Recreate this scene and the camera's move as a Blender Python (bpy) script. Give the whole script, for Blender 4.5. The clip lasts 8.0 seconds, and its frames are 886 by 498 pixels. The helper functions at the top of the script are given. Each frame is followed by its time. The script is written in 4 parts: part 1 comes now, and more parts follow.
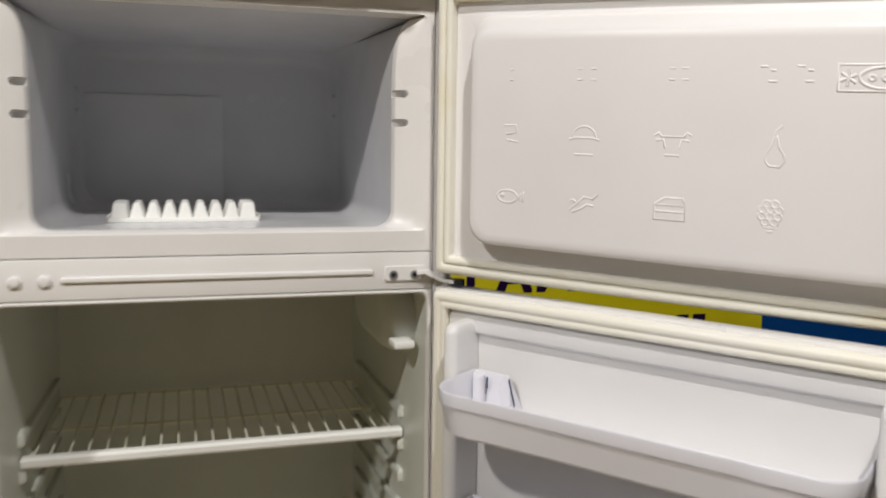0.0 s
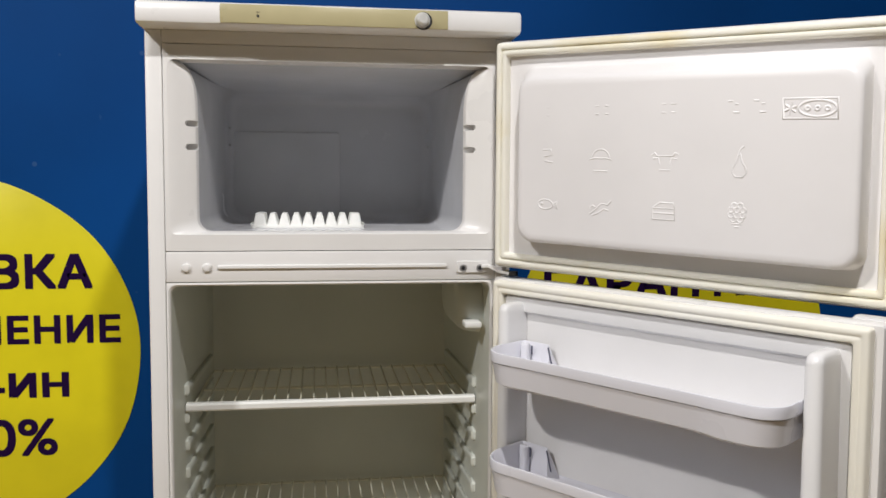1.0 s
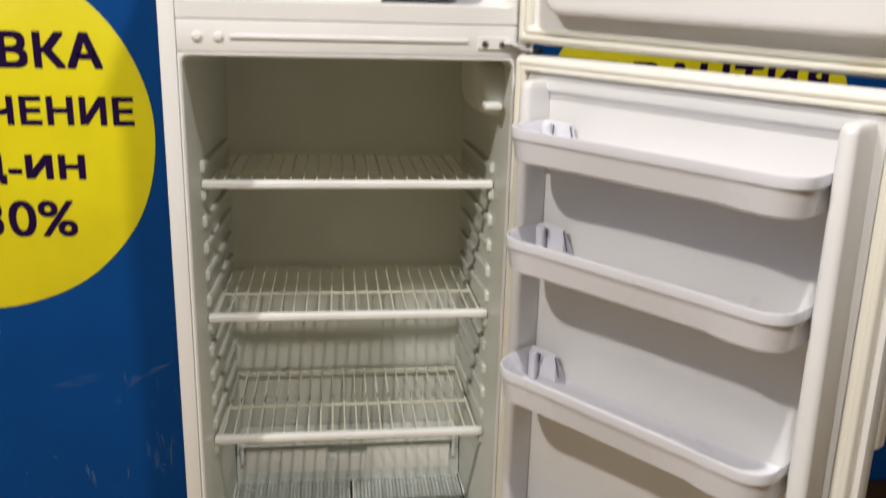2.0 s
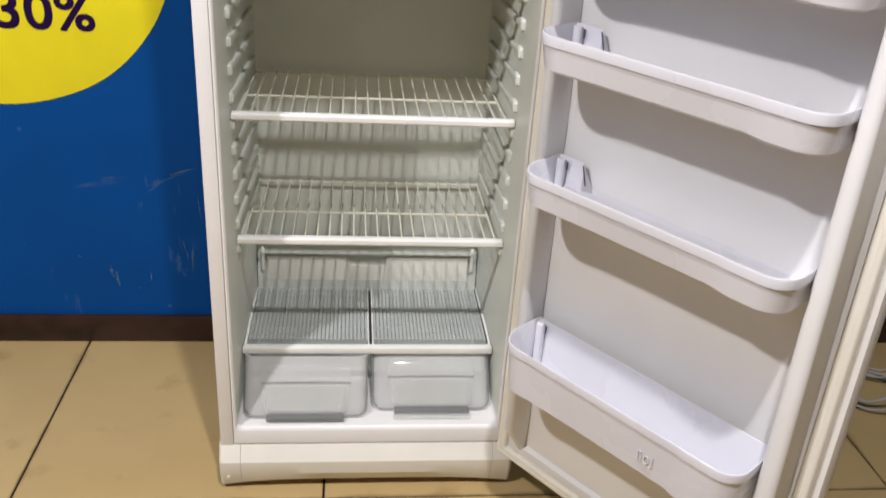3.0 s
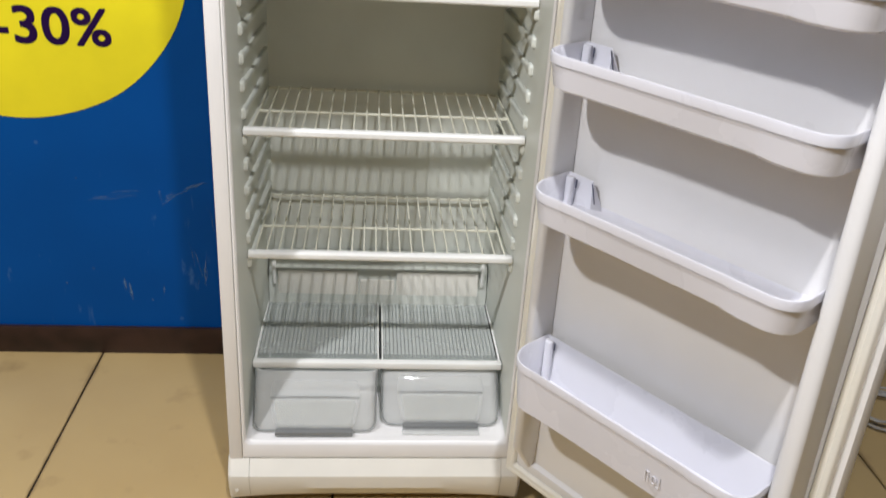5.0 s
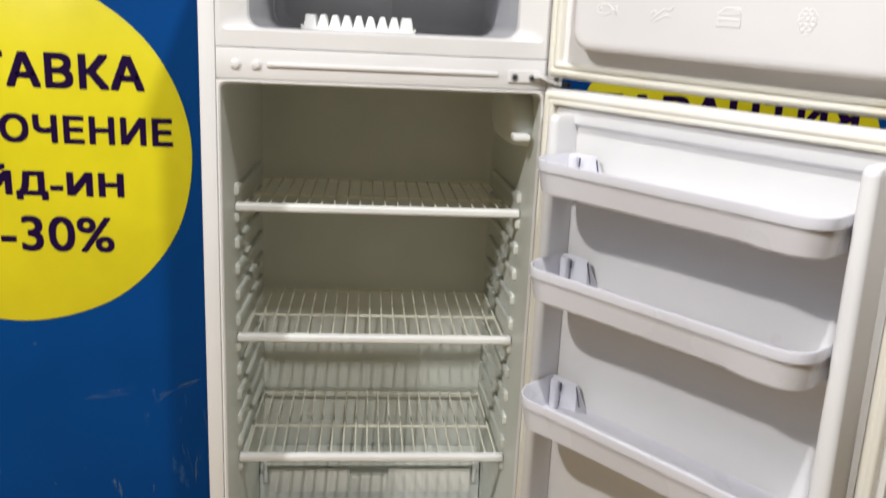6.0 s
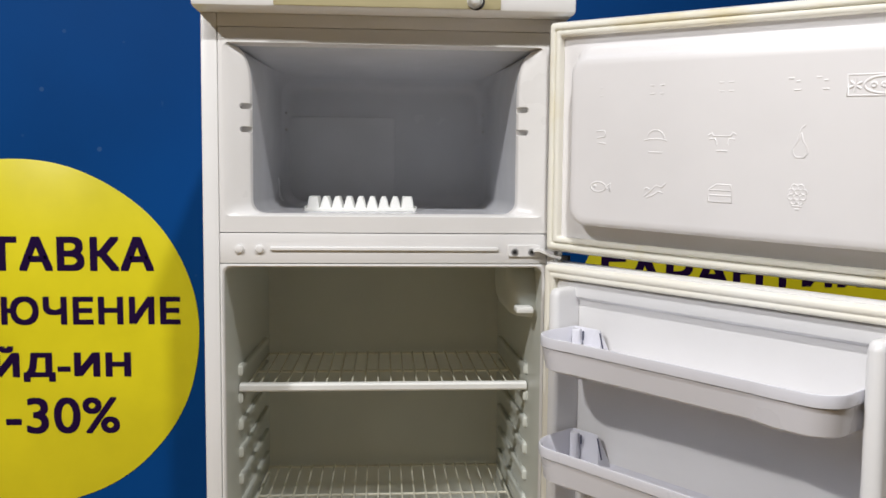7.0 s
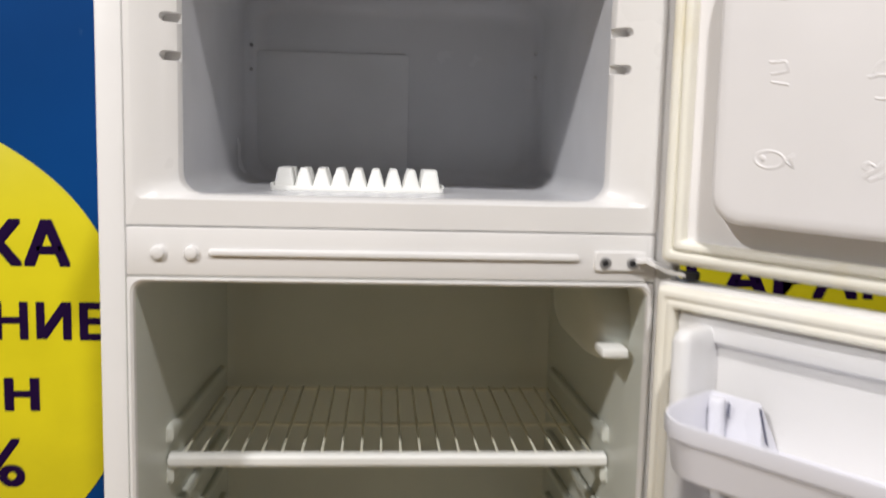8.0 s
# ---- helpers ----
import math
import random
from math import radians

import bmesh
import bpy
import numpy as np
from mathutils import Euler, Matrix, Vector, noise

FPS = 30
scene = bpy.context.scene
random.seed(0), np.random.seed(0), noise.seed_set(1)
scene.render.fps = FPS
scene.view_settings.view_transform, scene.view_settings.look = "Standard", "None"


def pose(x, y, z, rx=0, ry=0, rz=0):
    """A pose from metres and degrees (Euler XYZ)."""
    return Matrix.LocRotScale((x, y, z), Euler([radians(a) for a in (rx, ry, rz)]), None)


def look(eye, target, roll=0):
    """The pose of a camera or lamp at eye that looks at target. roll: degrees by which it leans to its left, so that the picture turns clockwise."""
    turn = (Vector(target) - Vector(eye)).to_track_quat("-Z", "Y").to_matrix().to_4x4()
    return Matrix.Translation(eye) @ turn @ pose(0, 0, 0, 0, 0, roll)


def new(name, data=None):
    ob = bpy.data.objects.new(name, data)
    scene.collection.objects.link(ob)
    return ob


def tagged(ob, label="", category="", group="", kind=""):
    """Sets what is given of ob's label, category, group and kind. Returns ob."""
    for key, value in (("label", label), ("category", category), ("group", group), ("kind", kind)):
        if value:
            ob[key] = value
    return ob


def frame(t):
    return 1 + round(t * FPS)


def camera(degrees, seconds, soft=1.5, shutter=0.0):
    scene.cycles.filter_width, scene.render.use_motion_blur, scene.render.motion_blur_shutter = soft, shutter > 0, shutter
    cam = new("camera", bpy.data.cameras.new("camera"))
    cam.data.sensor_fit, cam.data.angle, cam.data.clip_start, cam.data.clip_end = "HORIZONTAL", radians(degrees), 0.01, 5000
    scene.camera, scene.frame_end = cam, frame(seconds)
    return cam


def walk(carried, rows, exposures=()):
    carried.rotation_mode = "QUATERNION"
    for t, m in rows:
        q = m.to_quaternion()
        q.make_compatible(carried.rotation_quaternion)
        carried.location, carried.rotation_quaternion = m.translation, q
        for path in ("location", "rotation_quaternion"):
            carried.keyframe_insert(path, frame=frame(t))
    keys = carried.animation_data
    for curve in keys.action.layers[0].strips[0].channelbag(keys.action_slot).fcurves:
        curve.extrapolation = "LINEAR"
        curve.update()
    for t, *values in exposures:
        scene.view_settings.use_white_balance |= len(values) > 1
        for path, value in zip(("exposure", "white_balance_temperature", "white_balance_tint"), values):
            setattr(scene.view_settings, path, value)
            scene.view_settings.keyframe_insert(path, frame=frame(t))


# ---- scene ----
from mathutils import geometry

cam = camera(54.4, 8.0, shutter=0.35)
PATH = [
    (0, (-0.052, -1.108, 1.446), (0.53, 0.792, 1.219), 0.8),
    (0.5, (-0.025, -1.349, 1.404), (0.316, 0.61, 1.191), 1.0),
    (1, (-0.028, -1.449, 1.421), (0.26, 0.524, 1.274), 0.3),
    (1.5, (-0.026, -1.452, 1.396), (0.239, 0.511, 1.116), 0.6),
    (2, (-0.028, -1.43, 1.342), (0.22, 0.478, 0.796), 1.5),
    (2.2, (-0.027, -1.423, 1.324), (0.212, 0.457, 0.686), 2.0),
    (3.3, (-0.046, -1.429, 1.251), (0.16, 0.322, 0.306), 4.3),
    (3.5, (-0.032, -1.417, 1.246), (0.155, 0.313, 0.261), 4.1),
    (4, (-0.039, -1.423, 1.245), (0.149, 0.291, 0.231), 4.5),
    (4.2, (-0.037, -1.423, 1.245), (0.148, 0.298, 0.243), 4.4),
    (5.3, (-0.031, -1.434, 1.293), (0.147, 0.406, 0.53), 3.4),
    (5.5, (-0.032, -1.441, 1.306), (0.15, 0.428, 0.618), 3.2),
    (6, (-0.024, -1.453, 1.356), (0.155, 0.476, 0.859), 2.6),
    (6.5, (-0.017, -1.471, 1.392), (0.152, 0.5, 1.097), 2.0),
    (7, (-0.004, -1.441, 1.402), (0.135, 0.547, 1.241), 0.5),
    (7.5, (-0.021, -1.161, 1.357), (0.154, 0.809, 1.062), 1.0),
    (8, (-0.016, -0.883, 1.395), (0.127, 1.098, 1.165), 1.4),
]
EXPOSURES = [(0, -0.43, 6800, 10.5), (0.5, -0.33, 6700, 11), (1.0, -0.29, 6570, 11), (1.5, -0.26, 6700, 11), (2.2, 0.06, 6850, 12), (3.5, 0.36, 6190, 15), (4.2, 0.34, 6150, 14.8), (5.5, 0.25, 6400, 10.5), (6.0, 0.08, 6480, 10.7), (6.5, 0.0, 6550, 11), (7.0, -0.21, 6450, 11), (8, -0.12, 6600, 12)]
walk(cam, [(t, look(eye, target, roll)) for t, eye, target, roll in PATH], EXPOSURES)

# ---- world and light ----
world = bpy.data.worlds.new("world")
scene.world = world
world.use_nodes = True
world.node_tree.nodes["Background"].inputs[0].default_value = (0.9, 0.95, 1.0, 1)
world.node_tree.nodes["Background"].inputs[1].default_value = 0.008


def ceiling_lamp(x, y, z, watts, size=0.14, color=(1.0, 0.99, 0.98)):
    """A small square ceiling lamp that shines down."""
    data = bpy.data.lights.new("ceiling_lamp", "AREA")
    data.size, data.energy, data.color = size, watts, color
    ob = new("ceiling_lamp", data)
    ob.location = (x, y, z)
    return ob


CEILING = 2.86
LAMP_Y = -1.28
ceiling_lamp(-3.4, LAMP_Y, CEILING - 0.04, 12)
ceiling_lamp(-1.38, LAMP_Y - 0.04, CEILING - 0.04, 55)
ceiling_lamp(0.15, LAMP_Y, CEILING - 0.04, 38, 0.08)
ceiling_lamp(1.8, LAMP_Y, CEILING - 0.04, 6)


# ---- materials ----
def material(name, color, rough=0.5, metal=0.0, vary=0.06, scale=6.0, grain=90.0, bump=0.02, coat=0.0, transmission=0.0, ior=1.45, stain=None):
    """Principled surface with colour variation at two scales and fine relief."""
    m = bpy.data.materials.new(name)
    m.use_nodes = True
    nt = m.node_tree
    nodes, links = nt.nodes, nt.links
    bsdf = nodes["Principled BSDF"]
    coord = nodes.new("ShaderNodeTexCoord")
    big = nodes.new("ShaderNodeTexNoise")
    big.inputs["Scale"].default_value, big.inputs["Detail"].default_value = scale, 5
    fine = nodes.new("ShaderNodeTexNoise")
    fine.inputs["Scale"].default_value, fine.inputs["Detail"].default_value = grain, 3
    links.new(coord.outputs["Object"], big.inputs["Vector"])
    links.new(coord.outputs["Object"], fine.inputs["Vector"])
    ramp = nodes.new("ShaderNodeValToRGB")
    dark = stain or tuple(c * (1 - vary * 2.2) for c in color)
    light = tuple(min(1, c * (1 + vary)) for c in color)
    ramp.color_ramp.elements[0].position, ramp.color_ramp.elements[1].position = 0.3, 0.62
    ramp.color_ramp.elements[0].color, ramp.color_ramp.elements[1].color = (*dark, 1), (*light, 1)
    links.new(big.outputs["Fac"], ramp.inputs["Fac"])
    links.new(ramp.outputs["Color"], bsdf.inputs["Base Color"])
    rr = nodes.new("ShaderNodeMapRange")
    rr.inputs["To Min"].default_value, rr.inputs["To Max"].default_value = max(0.02, rough - 0.08), min(1, rough + 0.08)
    links.new(big.outputs["Fac"], rr.inputs["Value"])
    links.new(rr.outputs["Result"], bsdf.inputs["Roughness"])
    bp = nodes.new("ShaderNodeBump")
    bp.inputs["Strength"].default_value, bp.inputs["Distance"].default_value = bump, 0.002
    links.new(fine.outputs["Fac"], bp.inputs["Height"])
    links.new(bp.outputs["Normal"], bsdf.inputs["Normal"])
    bsdf.inputs["Metallic"].default_value = metal
    bsdf.inputs["Coat Weight"].default_value = coat
    bsdf.inputs["Transmission Weight"].default_value = transmission
    bsdf.inputs["IOR"].default_value = ior
    return m


WHITE_STEEL = material("white_enamel_steel", (0.80, 0.79, 0.78), 0.3, vary=0.015, bump=0.03, grain=220)
# liner white lowered: part of the shade inside the compartment is in this colour
SHADED_LINER = material("shaded_white_liner_plastic", (0.615, 0.636, 0.584), 0.38, vary=0.02, bump=0.02)
GREY_LINER = material("freezer_liner_plastic", (0.655, 0.665, 0.695), 0.24, vary=0.03, bump=0.03)
DOOR_LINER = material("door_liner_plastic", (0.815, 0.80, 0.805), 0.35, vary=0.015, bump=0.015)
FRIDGE_DOOR_LINER = material("fridge_door_liner_plastic", (0.775, 0.77, 0.77), 0.35, vary=0.015, bump=0.015)
BIN_PLASTIC = material("door_bin_plastic", (0.72, 0.72, 0.775), 0.28, vary=0.015, bump=0.01)
GASKET = material("cream_rubber_gasket", (0.84, 0.82, 0.73), 0.5, vary=0.03, scale=5, bump=0.03, stain=(0.85, 0.825, 0.73))
stain_ramp = GASKET.node_tree.nodes["Color Ramp"].color_ramp
stain_ramp.elements[0].color = (0.80, 0.72, 0.50, 1)
stain_ramp.elements[0].position, stain_ramp.elements[1].position = 0.33, 0.47
PALE_GASKET = material("pale_rubber_gasket", (0.83, 0.815, 0.75), 0.5, vary=0.03, scale=5, bump=0.03, stain=(0.85, 0.81, 0.69))
PLINTH = material("cream_white_plastic", (0.81, 0.79, 0.72), 0.4, vary=0.03, bump=0.02)
SHELF_WHITE = material("shelf_coating", (0.84, 0.845, 0.82), 0.45, vary=0.03, bump=0.02)
WIRE_WHITE = material("wire_coating", (0.69, 0.68, 0.57), 0.3, vary=0.05, scale=20, bump=0.02)
SILVER = material("silver_plastic", (0.72, 0.72, 0.70), 0.3, metal=0.25, vary=0.03)
HINGE_METAL = material("zinc_hinge_metal", (0.6, 0.6, 0.61), 0.42, metal=0.9, vary=0.08)
DARK = material("dark_plastic", (0.025, 0.024, 0.026), 0.5, vary=0.1)
# blue-grey that carries the shade of small slots and tab edges on the bins
SLOT_SHADE = material("slot_shade_blue_grey", (0.11, 0.115, 0.17), 0.6, vary=0.1)
BEIGE_PLATE = material("beige_control_plate", (0.46, 0.41, 0.24), 0.3, vary=0.03, scale=12)
YELLOW = material("yellow_vinyl", (0.90, 0.79, 0.015), 0.36, vary=0.05, scale=4, bump=0.35, grain=11)
INK = material("violet_black_ink", (0.016, 0.002, 0.048), 0.6, vary=0.1)
INK.node_tree.nodes["Principled BSDF"].inputs["Specular IOR Level"].default_value = 0.15
BROWN = material("dark_brown_skirting", (0.030, 0.013, 0.009), 0.45, vary=0.25, scale=14, bump=0.05)
GROUT = material("dark_grout", (0.014, 0.009, 0.006), 0.9, vary=0.3, scale=30)
PAINT_GREY = material("grey_wall_paint", (0.13, 0.13, 0.135), 0.8, vary=0.04, bump=0.1)
CABLE = material("grey_cable_sheath", (0.44, 0.43, 0.41), 0.5, vary=0.05)


def blue_paint():
    m = material("blue_wall_paint", (0.0, 0.063, 0.268), 0.55, vary=0.08, scale=1.7, grain=45, bump=0.10)
    nt = m.node_tree
    nodes, links = nt.nodes, nt.links
    bsdf = nodes["Principled BSDF"]
    bsdf.inputs["Specular IOR Level"].default_value = 0.14
    base = bsdf.inputs["Base Color"].links[0].from_socket
    coord = nodes["Texture Coordinate"]
    stretch = nodes.new("ShaderNodeMapping")
    stretch.inputs["Scale"].default_value = (9, 1, 4)
    links.new(coord.outputs["Object"], stretch.inputs["Vector"])
    scuff = nodes.new("ShaderNodeTexNoise")
    scuff.inputs["Scale"].default_value, scuff.inputs["Detail"].default_value = 2.2, 9
    links.new(stretch.outputs["Vector"], scuff.inputs["Vector"])
    pick = nodes.new("ShaderNodeValToRGB")
    pick.color_ramp.elements[0].position, pick.color_ramp.elements[1].position = 0.70, 0.78
    height = nodes.new("ShaderNodeSeparateXYZ")
    links.new(coord.outputs["Object"], height.inputs["Vector"])
    worn = nodes.new("ShaderNodeMapRange")
    worn.inputs["From Min"].default_value, worn.inputs["From Max"].default_value = 0.15, 1.0
    worn.inputs["To Min"].default_value, worn.inputs["To Max"].default_value = 0.045, -0.03
    links.new(height.outputs["Z"], worn.inputs["Value"])
    add = nodes.new("ShaderNodeMath")
    links.new(scuff.outputs["Fac"], add.inputs[0])
    links.new(worn.outputs["Result"], add.inputs[1])
    links.new(add.outputs["Value"], pick.inputs["Fac"])
    mix = nodes.new("ShaderNodeMix")
    mix.data_type = "RGBA"
    mix.inputs["B"].default_value = (0.05, 0.14, 0.34, 1)
    links.new(pick.outputs["Color"], mix.inputs["Factor"])
    links.new(base, mix.inputs["A"])
    # thin vertical smears and pale specks
    smear_map = nodes.new("ShaderNodeMapping")
    smear_map.inputs["Scale"].default_value = (26, 1, 5)
    smear_map.inputs["Rotation"].default_value = (0, 0.12, 0)
    links.new(coord.outputs["Object"], smear_map.inputs["Vector"])
    smear = nodes.new("ShaderNodeTexNoise")
    smear.inputs["Scale"].default_value, smear.inputs["Detail"].default_value = 1.6, 6
    links.new(smear_map.outputs["Vector"], smear.inputs["Vector"])
    smear_add = nodes.new("ShaderNodeMath")
    links.new(smear.outputs["Fac"], smear_add.inputs[0])
    links.new(worn.outputs["Result"], smear_add.inputs[1])
    smear_pick = nodes.new("ShaderNodeValToRGB")
    smear_pick.color_ramp.elements[0].position, smear_pick.color_ramp.elements[1].position = 0.70, 0.80
    smear_pick.color_ramp.elements[1].color = (0.2, 0.2, 0.2, 1)
    links.new(smear_add.outputs["Value"], smear_pick.inputs["Fac"])
    smear_mix = nodes.new("ShaderNodeMix")
    smear_mix.data_type = "RGBA"
    smear_mix.inputs["B"].default_value = (0.10, 0.20, 0.34, 1)
    links.new(smear_pick.outputs["Color"], smear_mix.inputs["Factor"])
    links.new(mix.outputs["Result"], smear_mix.inputs["A"])
    speck = nodes.new("ShaderNodeTexVoronoi")
    speck.inputs["Scale"].default_value = 11
    links.new(coord.outputs["Object"], speck.inputs["Vector"])
    speck_pick = nodes.new("ShaderNodeMapRange")
    speck_pick.inputs["From Min"].default_value, speck_pick.inputs["From Max"].default_value = 0.075, 0.05
    speck_pick.inputs["To Max"].default_value = 0.2
    links.new(speck.outputs["Distance"], speck_pick.inputs["Value"])
    speck_mix = nodes.new("ShaderNodeMix")
    speck_mix.data_type = "RGBA"
    speck_mix.inputs["B"].default_value = (0.14, 0.25, 0.40, 1)
    links.new(speck_pick.outputs["Result"], speck_mix.inputs["Factor"])
    links.new(smear_mix.outputs["Result"], speck_mix.inputs["A"])
    links.new(speck_mix.outputs["Result"], bsdf.inputs["Base Color"])
    return m


def tile_glaze():
    m = material("beige_floor_tile", (0.49, 0.355, 0.162), 0.3, vary=0.03, scale=2.5, grain=120, bump=0.015, stain=(0.46, 0.325, 0.145))
    nt = m.node_tree
    nodes, links = nt.nodes, nt.links
    bsdf = nodes["Principled BSDF"]
    base = bsdf.inputs["Base Color"].links[0].from_socket
    info = nodes.new("ShaderNodeObjectInfo")
    rng = nodes.new("ShaderNodeMapRange")
    rng.inputs["To Min"].default_value, rng.inputs["To Max"].default_value = 0.94, 1.04
    links.new(info.outputs["Random"], rng.inputs["Value"])
    hsv = nodes.new("ShaderNodeHueSaturation")
    links.new(base, hsv.inputs["Color"])
    links.new(rng.outputs["Result"], hsv.inputs["Value"])
    # grime along the joints: distance to the nearest edge of the tile, broken up by noise
    coord = nodes["Texture Coordinate"]
    xyz = nodes.new("ShaderNodeSeparateXYZ")
    links.new(coord.outputs["Generated"], xyz.inputs["Vector"])
    far = []
    for axis in ("X", "Y"):
        ping = nodes.new("ShaderNodeMath")
        ping.operation = "PINGPONG"
        ping.inputs[1].default_value = 0.5
        links.new(xyz.outputs[axis], ping.inputs[0])
        far.append(ping)
    near = nodes.new("ShaderNodeMath")
    near.operation = "MINIMUM"
    links.new(far[0].outputs["Value"], near.inputs[0])
    links.new(far[1].outputs["Value"], near.inputs[1])
    geo = nodes.new("ShaderNodeNewGeometry")
    blot = nodes.new("ShaderNodeTexNoise")
    blot.inputs["Scale"].default_value, blot.inputs["Detail"].default_value = 9, 6
    links.new(geo.outputs["Position"], blot.inputs["Vector"])
    rim = nodes.new("ShaderNodeMapRange")
    rim.inputs["From Max"].default_value = 0.014
    rim.inputs["To Min"].default_value, rim.inputs["To Max"].default_value = 0.30, 0.0
    links.new(near.outputs["Value"], rim.inputs["Value"])
    total = nodes.new("ShaderNodeMath")
    links.new(blot.outputs["Fac"], total.inputs[0])
    links.new(rim.outputs["Result"], total.inputs[1])
    pick = nodes.new("ShaderNodeMapRange")
    pick.inputs["From Min"].default_value, pick.inputs["From Max"].default_value = 0.6, 0.85
    pick.inputs["To Max"].default_value = 0.55
    links.new(total.outputs["Value"], pick.inputs["Value"])
    dirt = nodes.new("ShaderNodeMix")
    dirt.data_type = "RGBA"
    dirt.inputs["B"].default_value = (0.17, 0.105, 0.045, 1)
    links.new(pick.outputs["Result"], dirt.inputs["Factor"])
    links.new(hsv.outputs["Color"], dirt.inputs["A"])
    links.new(dirt.outputs["Result"], bsdf.inputs["Base Color"])
    return m


def clear_plastic(name, tint, body, share, rough):
    """Thin clear plastic: mostly see-through, partly a pale glossy body."""
    m = material(name, body, rough, vary=0.03, bump=0.02)
    nt = m.node_tree
    bsdf, out = nt.nodes["Principled BSDF"], nt.nodes["Material Output"]
    glass = nt.nodes.new("ShaderNodeBsdfTransparent")
    glass.inputs["Color"].default_value = (*tint, 1)
    mix = nt.nodes.new("ShaderNodeMixShader")
    mix.inputs["Fac"].default_value = share
    nt.links.new(glass.outputs["BSDF"], mix.inputs[1])
    nt.links.new(bsdf.outputs["BSDF"], mix.inputs[2])
    nt.links.new(mix.outputs["Shader"], out.inputs["Surface"])
    return m


CLEAR = clear_plastic("clear_crisper_plastic", (0.95, 0.955, 0.95), (0.92, 0.93, 0.92), 0.36, 0.12)
CLEAR_FRONT = clear_plastic("clear_drawer_front_plastic", (0.95, 0.955, 0.95), (0.92, 0.93, 0.92), 0.24, 0.06)
FROSTED = clear_plastic("frosted_clear_plastic", (0.96, 0.97, 0.96), (0.90, 0.90, 0.88), 0.22, 0.12)
GLASSY = clear_plastic("ribbed_clear_plastic", (0.92, 0.94, 0.93), (0.64, 0.68, 0.66), 0.24, 0.10)
RIB = clear_plastic("pale_rib_plastic", (0.97, 0.975, 0.97), (0.83, 0.86, 0.84), 0.30, 0.12)
GREY_GRIP = clear_plastic("grey_clear_plastic", (0.7, 0.72, 0.72), (0.36, 0.37, 0.37), 0.5, 0.2)
BLUE = blue_paint()
TILE = tile_glaze()


# ---- mesh helpers ----
def finish(bm, name, mat, smooth=35):
    bmesh.ops.recalc_face_normals(bm, faces=bm.faces)
    me = bpy.data.meshes.new(name)
    bm.to_mesh(me)
    bm.free()
    me.materials.append(mat)
    if smooth:
        me.shade_smooth()
        me.set_sharp_from_angle(angle=radians(smooth))
    return me


def part(name, bm, mat, parent=None, label="", smooth=35):
    """Links a bmesh as one mesh object under a thing or a part."""
    ob = new(name, finish(bm, name, mat, smooth))
    if parent:
        ob.parent = parent
    if label:
        tagged(ob, label)
    return ob


def box(x0, x1, y0, y1, z0, z1, bevel=0.0, seg=2):
    bm = bmesh.new()
    bmesh.ops.create_cube(bm, size=1, matrix=Matrix.LocRotScale(((x0 + x1) / 2, (y0 + y1) / 2, (z0 + z1) / 2), None, (x1 - x0, y1 - y0, z1 - z0)))
    if bevel:
        bmesh.ops.bevel(bm, geom=bm.edges[:], offset=bevel, segments=seg, profile=0.5, affect="EDGES")
    return bm


def tube(p, q, r, sides=8, bm=None, r2=None):
    bm = bm or bmesh.new()
    p, q = Vector(p), Vector(q)
    turn = (q - p).to_track_quat("Z", "Y").to_matrix().to_4x4()
    m = Matrix.Translation((p + q) / 2) @ turn
    bmesh.ops.create_cone(bm, cap_ends=True, segments=sides, radius1=r, radius2=r if r2 is None else r2, depth=(q - p).length, matrix=m)
    return bm


def round_rect(u0, u1, v0, v1, r, n=6):
    """A rounded rectangle as (u, v) pairs, always 4 * (n + 1) points."""
    r = min(r, (u1 - u0) / 2 - 1e-4, (v1 - v0) / 2 - 1e-4)
    out = []
    for cu, cv, a0 in ((u1 - r, v1 - r, 0), (u0 + r, v1 - r, 90), (u0 + r, v0 + r, 180), (u1 - r, v0 + r, 270)):
        for k in range(n + 1):
            a = radians(a0 + 90 * k / n)
            out.append((cu + r * math.cos(a), cv + r * math.sin(a)))
    return out


def loft(loops, cap_first=False, cap_last=False, ring=False):
    """Skins closed loops of equally many 3D points."""
    bm = bmesh.new()
    rows = [[bm.verts.new(p) for p in loop] for loop in loops]
    pairs = list(zip(rows, rows[1:])) + ([(rows[-1], rows[0])] if ring else [])
    for a, b in pairs:
        for k in range(len(a)):
            n = (k + 1) % len(a)
            bm.faces.new((a[k], a[n], b[n], b[k]))
    if cap_first:
        bm.faces.new(rows[0])
    if cap_last:
        bm.faces.new(rows[-1])
    return bm


def xz_loops(spec):
    """Loops in upright planes from rows of x0, x1, z0, z1, radius, y."""
    return [[(u, y, v) for u, v in round_rect(x0, x1, z0, z1, r)] for x0, x1, z0, z1, r, y in spec]


